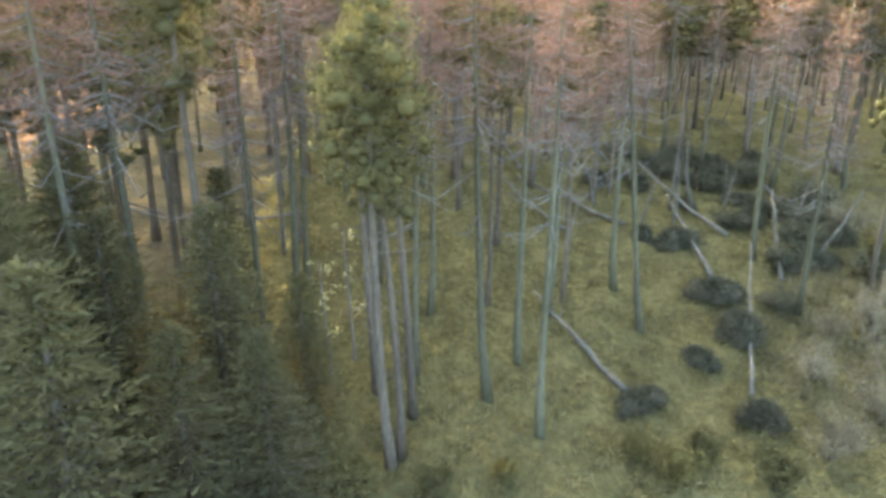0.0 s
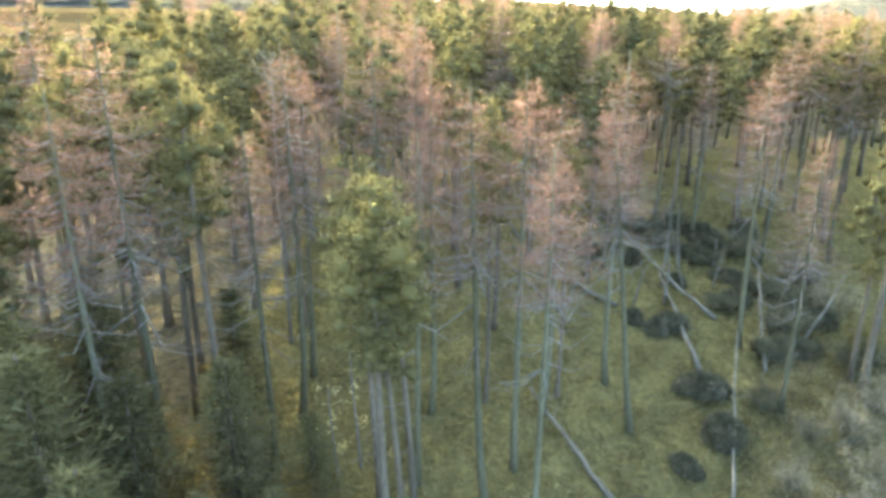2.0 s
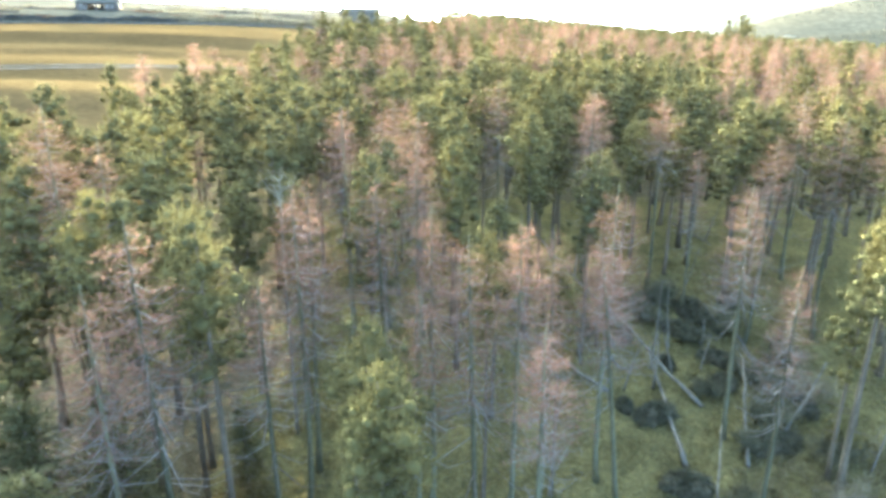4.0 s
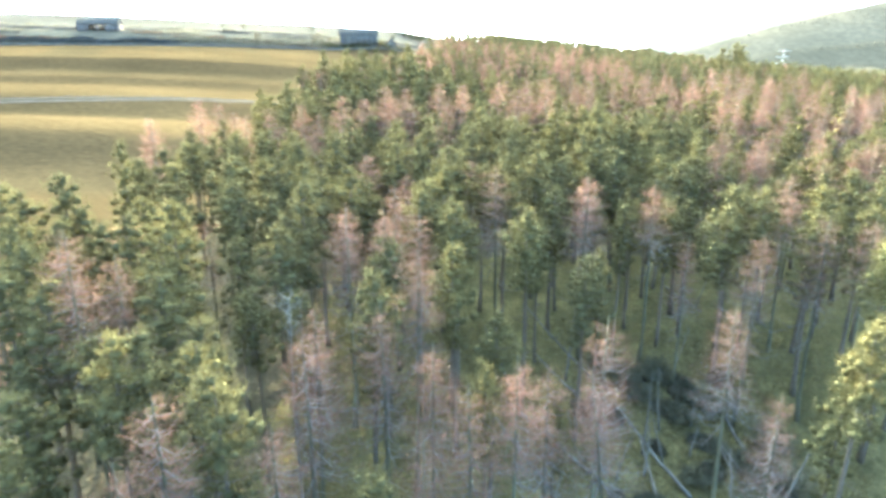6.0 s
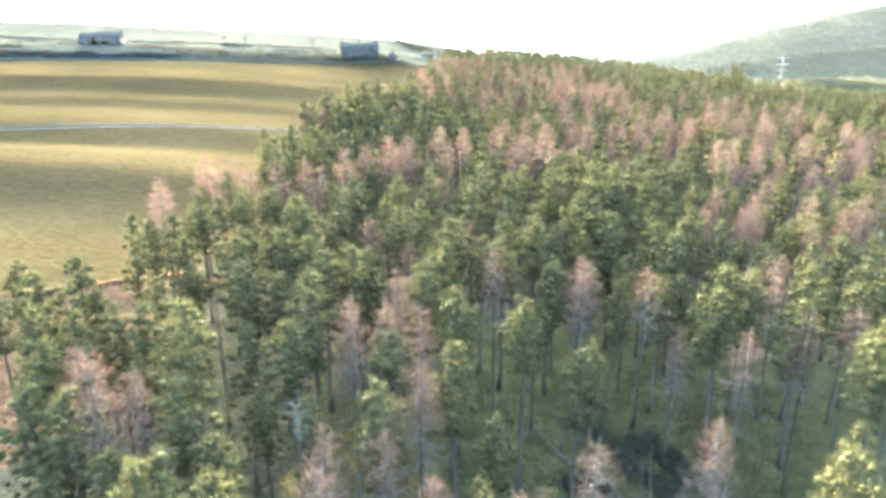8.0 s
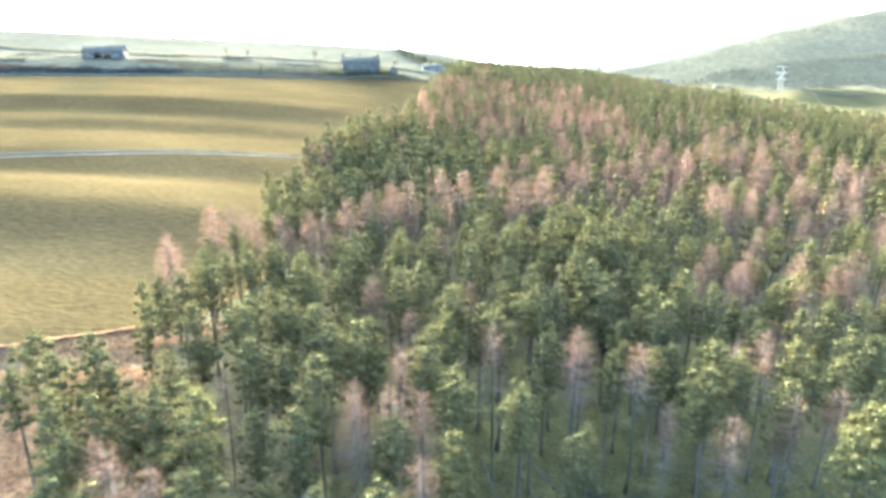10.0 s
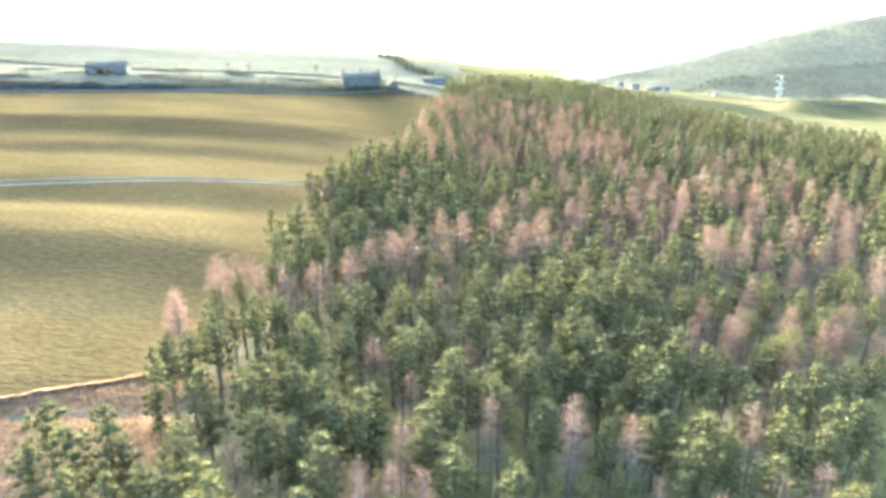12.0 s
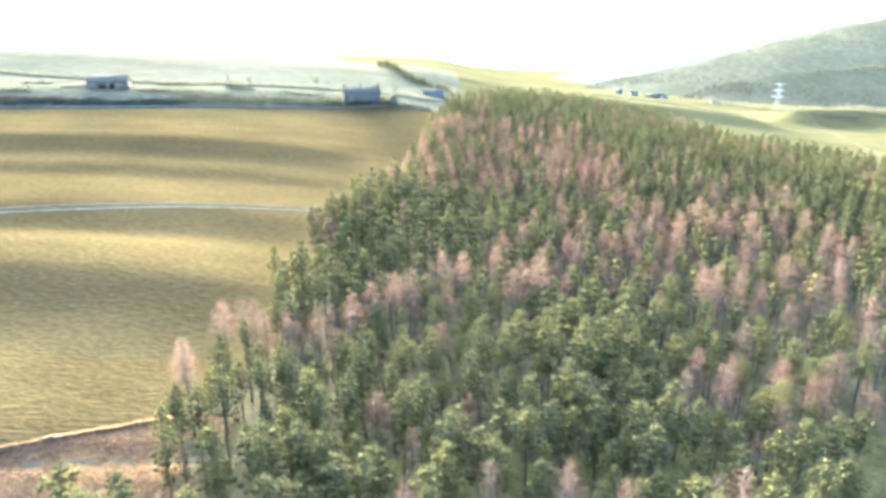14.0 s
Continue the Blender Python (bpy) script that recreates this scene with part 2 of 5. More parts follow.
def ground(x, y):
    """Height of the land at x, y (arrays or numbers)."""
    x, y = np.asarray(x, float), np.asarray(y, float)
    lateral = np.where(x < 0, 130 * np.tanh(x / 130), 500 * np.tanh(x / 500))
    z = sum(table(y + d, RISE) for d in (-9, -3, 3, 9)) / 4 - table(y, CROSS) * lateral
    open_field = 1 / (1 + np.exp((x + 40) / 8))
    yw = y + 7 * np.sin(x / 55) + 0.10 * (x + 90)
    z = z + open_field * sum(table(yw + d, SWELL) for d in (-4, -1.5, 1.5, 4)) / 4
    # the moor beyond the farm rises to the left; the valley lies to the right
    up = np.clip((y - table(x, MOOR_FOOT)) / 150, 0, 1)
    z = z + table(x, MOOR_RISE) * up * up * (3 - 2 * up)
    lower = np.clip((y - 850) / 900, 0, 1)
    z = z - 25 * lower / (1 + np.exp(-(x - 200) / 120))
    # the bank above the pasture, on which the farm stands
    edge = np.clip((y - (368 + 0.17 * (x + 171) + 0.0009 * np.clip(x + 171, 0, 400) ** 2)) / 40, 0, 1)
    z = z + 4.8 * edge * edge * (3 - 2 * edge) / (1 + np.exp((x + 10) / 15)) * np.clip((1100 - y) / 600, 0, 1)
    z = z + 3.0 * np.exp(-((x + 45) / 26) ** 2 - ((y - 416) / 15) ** 2)
    # two banks in the valley fields that turn their backs to the sun
    over = y - (572 - 0.57 * (x - 140))
    step = np.clip(over / 26, 0, 1)
    z = z + 8.0 * step * step * (3 - 2 * step) * np.exp(-np.maximum(over - 26, 0) / 170) / (1 + np.exp(-(x - 108) / 12)) / (1 + np.exp((x - 268) / 9))
    over = y - (525 + 0.66 * (x - 300))
    step = np.clip(over / 60, 0, 1)
    z = z + 13.5 * step * step * (3 - 2 * step) * np.exp(-np.maximum(over - 60, 0) / 45) / (1 + np.exp(-(x - 318) / 12)) / (1 + np.exp((x - 520) / 40))
    # the heath track runs in a shallow cutting
    z = z - 1.1 * np.exp(-((y - (88.6 + 0.065 * (x + 70.5))) / 2.1) ** 4) / (1 + np.exp((x + 38) / 2))
    # hummocks
    near = np.exp(-((y - 40) / 70) ** 2)
    z = z + near * (0.16 * np.sin(x * 0.9 + np.sin(y * 0.7)) * np.sin(y * 0.8 + 1.3 * np.sin(x * 0.5)) + 0.1 * np.sin(x * 2.1 + y * 1.3))
    return z


def g(x, y):
    return float(ground(x, y))


def inside(x, y, polygon):
    n, hit = len(polygon), False
    for i in range(n):
        (x0, y0), (x1, y1) = polygon[i], polygon[i - 1]
        if (y0 > y) != (y1 > y) and x < (x1 - x0) * (y - y0) / (y1 - y0) + x0:
            hit = not hit
    return hit


WOOD = [(-62, 5), (-54, 50), (-44, 62), (-41, 80), (-44, 100), (-39, 108), (-35, 120), (-34, 147), (-33, 172), (-28, 192), (-18, 216), (-9, 258), (-2, 323), (8, 400), (28, 442),
        (51, 474), (95, 488), (128, 450), (150, 402), (160, 345), (185, 332), (203, 312), (208, 270), (205, 200), (180, 100), (120, 20), (90, 5)]


def land_mesh():
    xs = np.concatenate([-np.geomspace(4500, 135, 26), np.arange(-132, -60, 3.0), np.arange(-60, 62, 1.5), np.arange(62, 210, 4.0), np.arange(214, 480, 7.0), np.geomspace(488, 4500, 22)])
    ys = np.concatenate([-np.geomspace(1500, 20, 10), np.arange(-10, 16, 4.0), np.arange(16, 80, 1.2), np.arange(80, 130, 2.0), np.arange(130, 420, 3.0), np.arange(424, 720, 7.0), np.geomspace(728, 4900, 32)])
    X, Y = np.meshgrid(xs, ys)
    Z = ground(X, Y)
    v = np.stack([X, Y, Z], -1).reshape(-1, 3)
    nx, ny = len(xs), len(ys)
    i = (np.arange(ny - 1)[:, None] * nx + np.arange(nx - 1)[None, :]).ravel()
    tris = np.concatenate([np.stack([i, i + 1, i + nx + 1], 1), np.stack([i, i + nx + 1, i + nx], 1)])
    me = tri_mesh("ground", v, tris, FLOOR, True)
    for m in (PASTURE, HEATH, ROUGHLAND, FARLAND, LITTER, MOORGRASS):
        me.materials.append(m)
    c = v[tris].mean(1)
    wobble = 1.5 * np.sin(c[:, 0] * 0.4) + 1.0 * np.sin(c[:, 1] * 0.7)
    kind = np.zeros(len(tris), np.int32)
    for k, (x, y, z) in enumerate(c):
        if inside(x, y, WOOD) or y < 5:
            kind[k] = 5 if y + wobble[k] * 2 > 90 + 0.1 * abs(x - 10) or x + wobble[k] * 2 < -16 else 0
        elif x < 20 and y < 368 + 0.17 * (x + 171) + 0.0009 * max(x + 171, 0) ** 2:
            wall = 97.5 + 0.335 * (x + 53.6)
            kind[k] = 2 if y < wall + 0.2 * wobble[k] else 1
        elif y + 6 * wobble[k] > table(x, MOOR_FOOT) + 15 and x < table(y, BELT_SIDE):
            kind[k] = 6
        elif y > 800:
            kind[k] = 4
        elif x > 20 and y > 330 and x < 1.3 * y - 150:
            kind[k] = 4
        elif x > 20:
            kind[k] = 2 if y < 420 else 4
        else:
            kind[k] = 3
    me.polygons.foreach_set("material_index", kind)
    return me


tagged(new("ground", land_mesh()), "rolling land: mossy wood floor, gold-green pasture and rough heath", "ground", kind="structure")


def hill(name, profile, y_foot, y_top, label, material, z_foot=-30, jag=3.0, trees=0, tall=14.0):
    """A far hillside: profile gives x and crest height along its skyline; jag: the roughness of the woods on it."""
    n, m = 260, 30
    rs = np.random.RandomState(len(profile) * 7 + int(y_top))
    px = np.linspace(profile[0][0], profile[-1][0], n)
    crest = np.interp(px, *zip(*profile)) + jag * (np.sin(px / 60) + 0.6 * np.sin(px / 23)) + rs.uniform(-0.5, 0.5, n) * jag
    s = np.linspace(0, 1, m)
    X = np.repeat(px[None, :], m, 0)
    Y = (y_foot + (y_top - y_foot) * s)[:, None] + 40 * np.sin(px / 300)[None, :] * np.sin(np.pi * s)[:, None]
    Z = z_foot + (crest[None, :] - z_foot) * (s * s * (3 - 2 * s))[:, None] ** 0.8
    Z = Z + 2 * jag * np.sin(X / 90 + Y / 70) * np.sin(np.pi * s)[:, None] + rs.uniform(-0.4, 0.4, X.shape) * jag * np.sin(np.pi * s)[:, None]
    v = np.stack([X, Y, Z], -1).reshape(-1, 3)
    i = (np.arange(m - 1)[:, None] * n + np.arange(n - 1)[None, :]).ravel()
    tris = np.concatenate([np.stack([i, i + 1, i + n + 1], 1), np.stack([i, i + n + 1, i + n], 1)])
    tagged(new(name, tri_mesh(name, v, tris, material, True)), label, "hill", kind="structure")
    if trees:
        # pointed conifers in drifts over the slope, too far off to count
        grid = v.reshape(m, n, 3)
        wood = Soup()
        a, b = rs.randint(0, m - 3, trees * 3), rs.randint(0, int(n * 0.62), trees * 3)
        for p, q in zip(a, b):
            if math.sin(q * 0.09 + p * 0.31) + math.sin(q * 0.037 - p * 0.17) < -0.55:
                continue
            x, y, z = grid[p, q] + (rs.uniform(-4, 4), rs.uniform(-8, 8), -2.0)
            h, w, o = tall * rs.uniform(0.6, 1.25), tall * rs.uniform(0.16, 0.26), rs.uniform(0, 6)
            ring = [(x + w * math.cos(o + k * 1.2566) * rs.uniform(0.7, 1.2), y + w * math.sin(o + k * 1.2566), z + rs.uniform(0, 0.2) * h) for k in range(5)]
            waist = [(x + 0.5 * w * math.cos(o + 0.6 + k * 1.2566), y + 0.5 * w * math.sin(o + 0.6 + k * 1.2566), z + rs.uniform(0.45, 0.65) * h) for k in range(5)]
            wood.add(ring + waist + [(x, y, z + h)], [f for k in range(5) for f in ((k, (k + 1) % 5, 5 + k), ((k + 1) % 5, 5 + (k + 1) % 5, 5 + k), (5 + k, 5 + (k + 1) % 5, 10))])
        # the trees share the slope's material and so its haze glow
        tagged(new("hillside_wood", wood.mesh("hillside_wood", material)), "conifer woods on the far hillside, with a haze glow", "woodland", kind="stuff")


# nearest to farthest, each layer with more haze glow than the one before
hill("backdrop_hill", ((395, -12), (465, 17), (523, 31), (601, 45), (689, 54), (785, 60), (1000, 74), (1700, 120)), 900, 1150, "dark conifer plantation at the foot of the far hill, with a faint haze glow", HILLWOOD, -12, 1.5, 1300, 8)
hill("backdrop_hill", ((340, -14), (491, 17), (640, 47), (786, 84), (947, 126), (1030, 148), (1169, 174), (1500, 205), (2600, 260)), 1150, 1750, "wooded hillside across the valley, its haze put in as glow", HILLSIDE, -16, 1.5, 1500, 8)
hill("backdrop_hill", ((330, -50), (524, -5), (810, 66), (1106, 143), (1326, 181), (1559, 204), (1804, 220), (3200, 260)), 1800, 2700, "wooded hillside farther up the valley, with a stronger haze glow", HILLFAR, -50, 4.0)


# ---- trees ----
def stem(rs, height, radius, sway=0.25, sweep=0.5, rings=9):
    """Points and radii of a trunk with a swept foot."""
    t = np.linspace(0, 1, rings)
    a, b = rs.uniform(0, 6.28, 2)
    bend = sway * np.sin(t * 3.1 + a) - sway * math.sin(a)
    foot = sweep * np.exp(-t * 14)
    x, y = bend * math.cos(b) + foot * math.cos(a), bend * math.sin(b) + foot * math.sin(a)
    pts = np.stack([x - x[0] * 0, y, t * height - 0.3 * (t == 0)], 1)
    rad = radius * (1 - t) ** 0.75 + 0.025 + 0.5 * radius * np.exp(-t * 30)
    return pts, rad


def along(pts, z):
    return np.array([np.interp(z, pts[:, 2], pts[:, 0]), np.interp(z, pts[:, 2], pts[:, 1]), z])


ICO = [(0, 0, 1.0)] + [(0.894 * math.cos(k * 1.2566), 0.894 * math.sin(k * 1.2566), 0.447) for k in range(5)] + [(0.894 * math.cos(k * 1.2566 + 0.628), 0.894 * math.sin(k * 1.2566 + 0.628), -0.447) for k in range(5)] + [(0, 0, -1.0)]
ICO_FACES = [f for k in range(5) for f in ((0, 1 + k, 1 + (k + 1) % 5), (1 + k, 6 + k, 1 + (k + 1) % 5), (1 + (k + 1) % 5, 6 + k, 6 + (k + 1) % 5), (11, 6 + (k + 1) % 5, 6 + k))]


def tuft_core(soup, rs, at, size, flat=0.6):
    """The close-packed inside of a needle clump: an uneven lump that lets no light through."""
    soup.add(at + np.array(ICO) * (size, size, size * flat) * rs.uniform(0.7, 1.25, (12, 1)), ICO_FACES)


def pine_parts(seed, height=20.0, crown=0.45, spread=2.4, fill=2400, blade=(0.32, 0.085), plain=False):
    """Scots pine: long bare stem, a few dead stubs, a rounded crown of separate close needle clumps in loose tiers."""
    rs = np.random.RandomState(seed)
    trunk, limbs, needles = Soup(), Soup(), Soup()
    pts, rad = stem(rs, height * 0.97, 0.0098 * height, 0.22, 0.15, 4 if plain else 9)
    tube(trunk, pts, rad, 4 if plain else 8, not plain)
    for k in range(2 if plain else 10):
        z = height * rs.uniform(0.18, 1 - crown)
        p = along(pts, z)
        a = rs.uniform(0, 6.28)
        d = np.array([math.cos(a), math.sin(a), rs.uniform(-0.3, 0.25)]) * rs.uniform(0.4, 1.9)
        tube(limbs, [p, p + d * 0.6, p + d], [0.04, 0.03, 0.012], 3, False)
    tall = crown * height
    whorls = int(tall / (1.95 if plain else 1.15))
    heavy = rs.uniform(0, 6.28)
    clumps = []
    for w in range(whorls):
        u = (w + 0.25) / whorls
        shape = min(1.0, 0.55 + 1.6 * u) * max(0.06, 1 - u ** 1.9) ** 0.75
        for k in range(3 if u > 0.82 else 4 if plain else 5):
            if u < 0.35 and rs.uniform() < 0.22:
                continue
            a = w * 1.3 + k * 6.28 / (4 if plain else 5) + rs.uniform(-0.5, 0.5)
            reach = spread * shape * rs.uniform(0.6, 1.0) * (1 + 0.2 * math.cos(a - heavy))
            zz = height * (1 - crown) + tall * u * 0.97 + 0.22 * reach + rs.uniform(-0.55, 0.55)
            p = along(pts, min(zz - 0.4 * reach, height * 0.95))
            c = np.array([p[0] + math.cos(a) * reach, p[1] + math.sin(a) * reach, zz])
            clumps.append((p, c, rs.uniform(0.5, 0.9) * (0.45 + 0.24 * spread) * (0.62 + 0.38 * shape)))
            if rs.uniform() < 0.6 and shape > 0.4:
                inner = p + (c - p) * rs.uniform(0.3, 0.55) + rs.normal(0, 0.15, 3)
                clumps.append((p, inner, rs.uniform(0.5, 0.75) * (0.6 + 0.4 * shape)))
        heart = along(pts, min(height * (1 - crown) + tall * (u + 0.05), height * 0.95))
        clumps.append((heart, heart + rs.normal(0, 0.15, 3), (0.3 + 0.36 * spread * shape) * (1.25 if plain else 1.0)))
    for k in range(3):
        c = along(pts, height * (0.90 + 0.028 * k)) + rs.normal(0, 0.2 - 0.06 * k, 3)
        clumps.append((along(pts, height * 0.9), c, rs.uniform(0.32, 0.48)))
    share = fill / sum(s ** 2 for _, _, s in clumps)
    for p, c, size in clumps:
        if not plain and size > 0.6:
            tube(limbs, [p, (p + c) / 2 - (0, 0, 0.12), c], [0.055, 0.04, 0.015], 3, False)
        tuft_core(needles, rs, c - (0, 0, 0.1), size * (0.74 if plain else 0.5), 0.85)
        n = max(4, int(share * size ** 2))
        q = rs.normal(0, 1, (n, 3))
        q[:, 2] += 0.3
        q /= np.linalg.norm(q, axis=1)[:, None]
        body = q * rs.uniform(0.35, 1.12, (n, 1))
        leaves(needles, rs, c + body * np.array([1, 1, 0.86]) * size, q * (1, 1, 0.8) + (0, 0, 0.45), *blade)
    return trunk, limbs, needles


def larch_parts(seed, height=20.0, dense=0.45, spread=2.6, fill=3300, lower=13, droop=0.10, twig=(0.46, 0.026), plain=False):
    """Leafless larch: straight stem, a cone of tan twigs in spreading layers, long sparse grey branches below."""
    rs = np.random.RandomState(seed)
    trunk, limbs, fine = Soup(), Soup(), Soup()
    pts, rad = stem(rs, height, 0.0085 * height, 0.14, 0.3, 4 if plain else 9)
    tube(trunk, pts, rad, 4 if plain else 8, not plain)
    single, boughs = [], []
    side = rs.uniform(0, 6.28)
    whorls = int(dense * height / 0.5)
    for w in range(whorls):
        u = w / whorls
        for k in range(5 if u < 0.75 else 4):
            a = w * 2.4 + k * 6.28 / 5 + rs.uniform(-0.45, 0.45)
            ln = (spread * (1 - u) ** 0.58 + 0.2) * rs.uniform(0.55, 1.12) * (1 + 0.18 * math.cos(a - side))
            boughs.append((height * (1 - dense * (1 - u)) + rs.uniform(-0.45, 0.45) - 0.35, a, ln, u, False))
    for k in range(lower):
        boughs.append((height * (1 - dense - 0.24 * rs.uniform(0, 1) + 0.03), k * 2.4 + rs.uniform(-0.6, 0.6), spread * rs.uniform(0.55, 1.45), 0, True))
    in_stand = lower < 6
    share = fill / sum(b[2] for b in boughs if not b[4])
    for z, a, ln, u, low in boughs:
        p = along(pts, z)
        d = np.array([math.cos(a), math.sin(a), 0])
        sag = droop * rs.uniform(0.3, 1.8) if not low else rs.uniform(0.12, 0.36)
        mid = p + d * ln * 0.5 - (0, 0, ln * sag)
        tip = p + d * ln - (0, 0, ln * (sag - rs.uniform(0.05, 0.35)))
        wood = Soup() if low and not plain else limbs
        if not plain or low:
            tube(wood, [p, mid, tip], [0.014 + 0.009 * ln, 0.009 + 0.006 * ln, 0.006], 3, False)
        n = int(share * ln) + 1 if not low else int(0.22 * share * ln) + 1
        w = rs.uniform(0.12, 1.05, (n, 1))
        c = np.where(w < 0.5, p + (mid - p) * w * 2, mid + (tip - mid) * (w - 0.5) * 2)
        sidewards = np.array([-d[1], d[0], 0]) * rs.normal(0, 0.2, (n, 1)) * ln * w
        c = c + sidewards + rs.normal(0, 0.13, (n, 3))
        out = d * 0.55 + rs.normal(0, 0.6, (n, 3)) * (1, 1, 0.7) + (0, 0, 0.12)
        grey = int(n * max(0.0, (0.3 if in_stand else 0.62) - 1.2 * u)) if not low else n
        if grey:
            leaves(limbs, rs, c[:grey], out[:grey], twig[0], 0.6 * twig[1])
        if grey < n:
            leaves(fine, rs, c[grey:], out[grey:], *twig)
        if wood is not limbs:
            single.append(wood)
    return (trunk, limbs, fine, *single)


def spruce_parts(seed, height=10.0, spread=2.0, tiers=17, arms=9, per_arm=15, blade=(0.42, 0.16), bare=0.04, plain=False):
    """Dense young conifer, branches in tiers down to the ground."""
    rs = np.random.RandomState(seed)
    trunk, limbs, needles = Soup(), Soup(), Soup()
    pts, rad = stem(rs, height, 0.011 * height, 0.05, 0.05, 3 if plain else 7)
    tube(trunk, pts, rad, 3 if plain else 6, not plain)
    for t in range(tiers):
        u = (t + 0.5) / tiers
        z = height * (bare + (1 - bare) * u)
        for k in range(arms):
            a = k * 6.28 / arms + t * 1.1 + rs.uniform(-0.3, 0.3)
            ln = (spread * (1 - u) ** 0.85 + 0.15) * rs.uniform(0.7, 1.15)
            d = np.array([math.cos(a), math.sin(a), 0.18])
            p = along(pts, z + rs.uniform(-0.2, 0.2))
            if ln > 0.8 and not plain:
                tube(limbs, [p, p + d * ln * 0.9], [0.025, 0.008], 3, False)
            n = max(4, int(per_arm * (0.3 + ln / spread)))
            w = rs.uniform(0.1, 1, (n, 1))
            c = p + d * ln * w + rs.normal(0, 0.10, (n, 3)) * (1, 1, 0.6)
            leaves(needles, rs, c, d + (0, 0, 0.35) + rs.normal(0, 0.5, (n, 3)), *blade)
    if not limbs.v:
        tube(limbs, [(0, 0, 0.3), (0.3, 0, 0.4)], [0.02, 0.01], 3, False)
    return trunk, limbs, needles


def bare_tree_parts(seed, height=9.0, spread=3.5, first=9, fine=26):
    """Leafless broad tree: forking limbs and twigs."""
    rs = np.random.RandomState(seed)
    trunk, limbs, twigs = Soup(), Soup(), Soup()
    pts, rad = stem(rs, height * 0.55, 0.028 * height, 0.2, 0.1, 6)
    tube(trunk, pts, rad, 7)
    for k in range(first):
        a = k * 2.4
        z = height * rs.uniform(0.22, 0.54)
        p = along(pts, z)
        end = np.array([math.cos(a) * spread * rs.uniform(0.4, 1), math.sin(a) * spread * rs.uniform(0.4, 1), height * rs.uniform(0.55, 1.0)])
        mid = (p + end) / 2 + rs.normal(0, 0.3, 3)
        tube(limbs, [p, mid, end], [0.10, 0.06, 0.02], 4, False)
        for j in range(6):
            w = rs.uniform(0.35, 1)
            q = p + (end - p) * w
            e = q + rs.normal(0, 0.8, 3) + (0, 0, 0.5)
            tube(limbs, [q, e], [0.035, 0.01], 3, False)
            n = fine
            c = q + (e - q) * rs.uniform(0, 1, (n, 1))
            leaves(twigs, rs, c, rs.normal(0, 0.7, (n, 3)) + (0, 0, 0.4), 0.9, 0.05)
    return trunk, limbs, twigs


def tree_master(name, parts, materials, names, label, category, group=""):
    """The parts of one tree as meshes, ready to be hung under a tree."""
    extra = len(parts) - len(names)
    return [(n, s.mesh(n, m, n == "trunk")) for n, s, m in zip((*names, *["branch"] * extra), parts, (*materials, *[GREYTWIG] * extra))]


def plant(name, masters, at, height, base_height, turn, width, label, category, group, lean=(0, 0)):
    ob = new(name)
    s = height / base_height
    ob.matrix_basis = pose(*at, -math.degrees(math.atan(lean[1] / height)), math.degrees(math.atan(lean[0] / height))) @ pose(0, 0, 0, 0, 0, turn)
    ob.scale = (s * width, s * width, s)
    tagged(ob, label, category, group)
    for n, me in masters:
        tagged(part(n, me, ob), kind="" if n in ("trunk", "branch") else "stuff")
    return ob


PINE_NAMES, PINE_MATS = ("trunk", "branchwork", "crown"), (PINEBARK, PINEBARK, NEEDLE)
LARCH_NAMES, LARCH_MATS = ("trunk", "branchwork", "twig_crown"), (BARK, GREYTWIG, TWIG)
SPRUCE_NAMES, SPRUCE_MATS = ("trunk", "branchwork", "crown"), (PINEBARK, PINEBARK, SPRUCE)
PINE_FORMS = ((0.46, 2.7), (0.52, 3.0), (0.38, 2.4), (0.56, 2.7), (0.50, 3.2), (0.60, 2.8), (0.52, 3.0))
LARCH_FORMS = ((0.36, 2.4), (0.40, 2.7), (0.31, 2.2), (0.42, 2.5), (0.37, 2.9), (0.44, 2.6))
pines = [tree_master("pine", pine_parts(10 + k, 20, c, s), PINE_MATS, PINE_NAMES, "", "") for k, (c, s) in enumerate(PINE_FORMS)]
deep_pines = [tree_master("pine", pine_parts(20 + k, 20, c, s, 1150, (0.43, 0.135)), PINE_MATS, PINE_NAMES, "", "") for k, (c, s) in enumerate(PINE_FORMS)]
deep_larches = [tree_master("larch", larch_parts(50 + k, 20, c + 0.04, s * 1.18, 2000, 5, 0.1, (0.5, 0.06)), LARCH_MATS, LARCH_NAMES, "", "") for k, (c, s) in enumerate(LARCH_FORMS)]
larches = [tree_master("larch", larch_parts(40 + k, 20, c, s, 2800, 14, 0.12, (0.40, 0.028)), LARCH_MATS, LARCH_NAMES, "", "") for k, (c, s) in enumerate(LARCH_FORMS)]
spruces = [tree_master("spruce", spruce_parts(70 + k, 10, s, 22, 12, 34, (0.24, 0.07)), SPRUCE_MATS, SPRUCE_NAMES, "", "") for k, s in enumerate((2.3, 2.7, 2.0))]

PINE_LABEL = "tall Scots pine with bare stem and yellow-green crown"
LARCH_LABEL = "leafless larch with grey branches and tan twigs"
SPRUCE_LABEL = "dense dark green young conifer, branched to the ground"
PINE_GROUP, LARCH_GROUP, SPRUCE_GROUP = "pines of the wood", "larches of the wood", "young conifers at the wood's edge"
taken = []


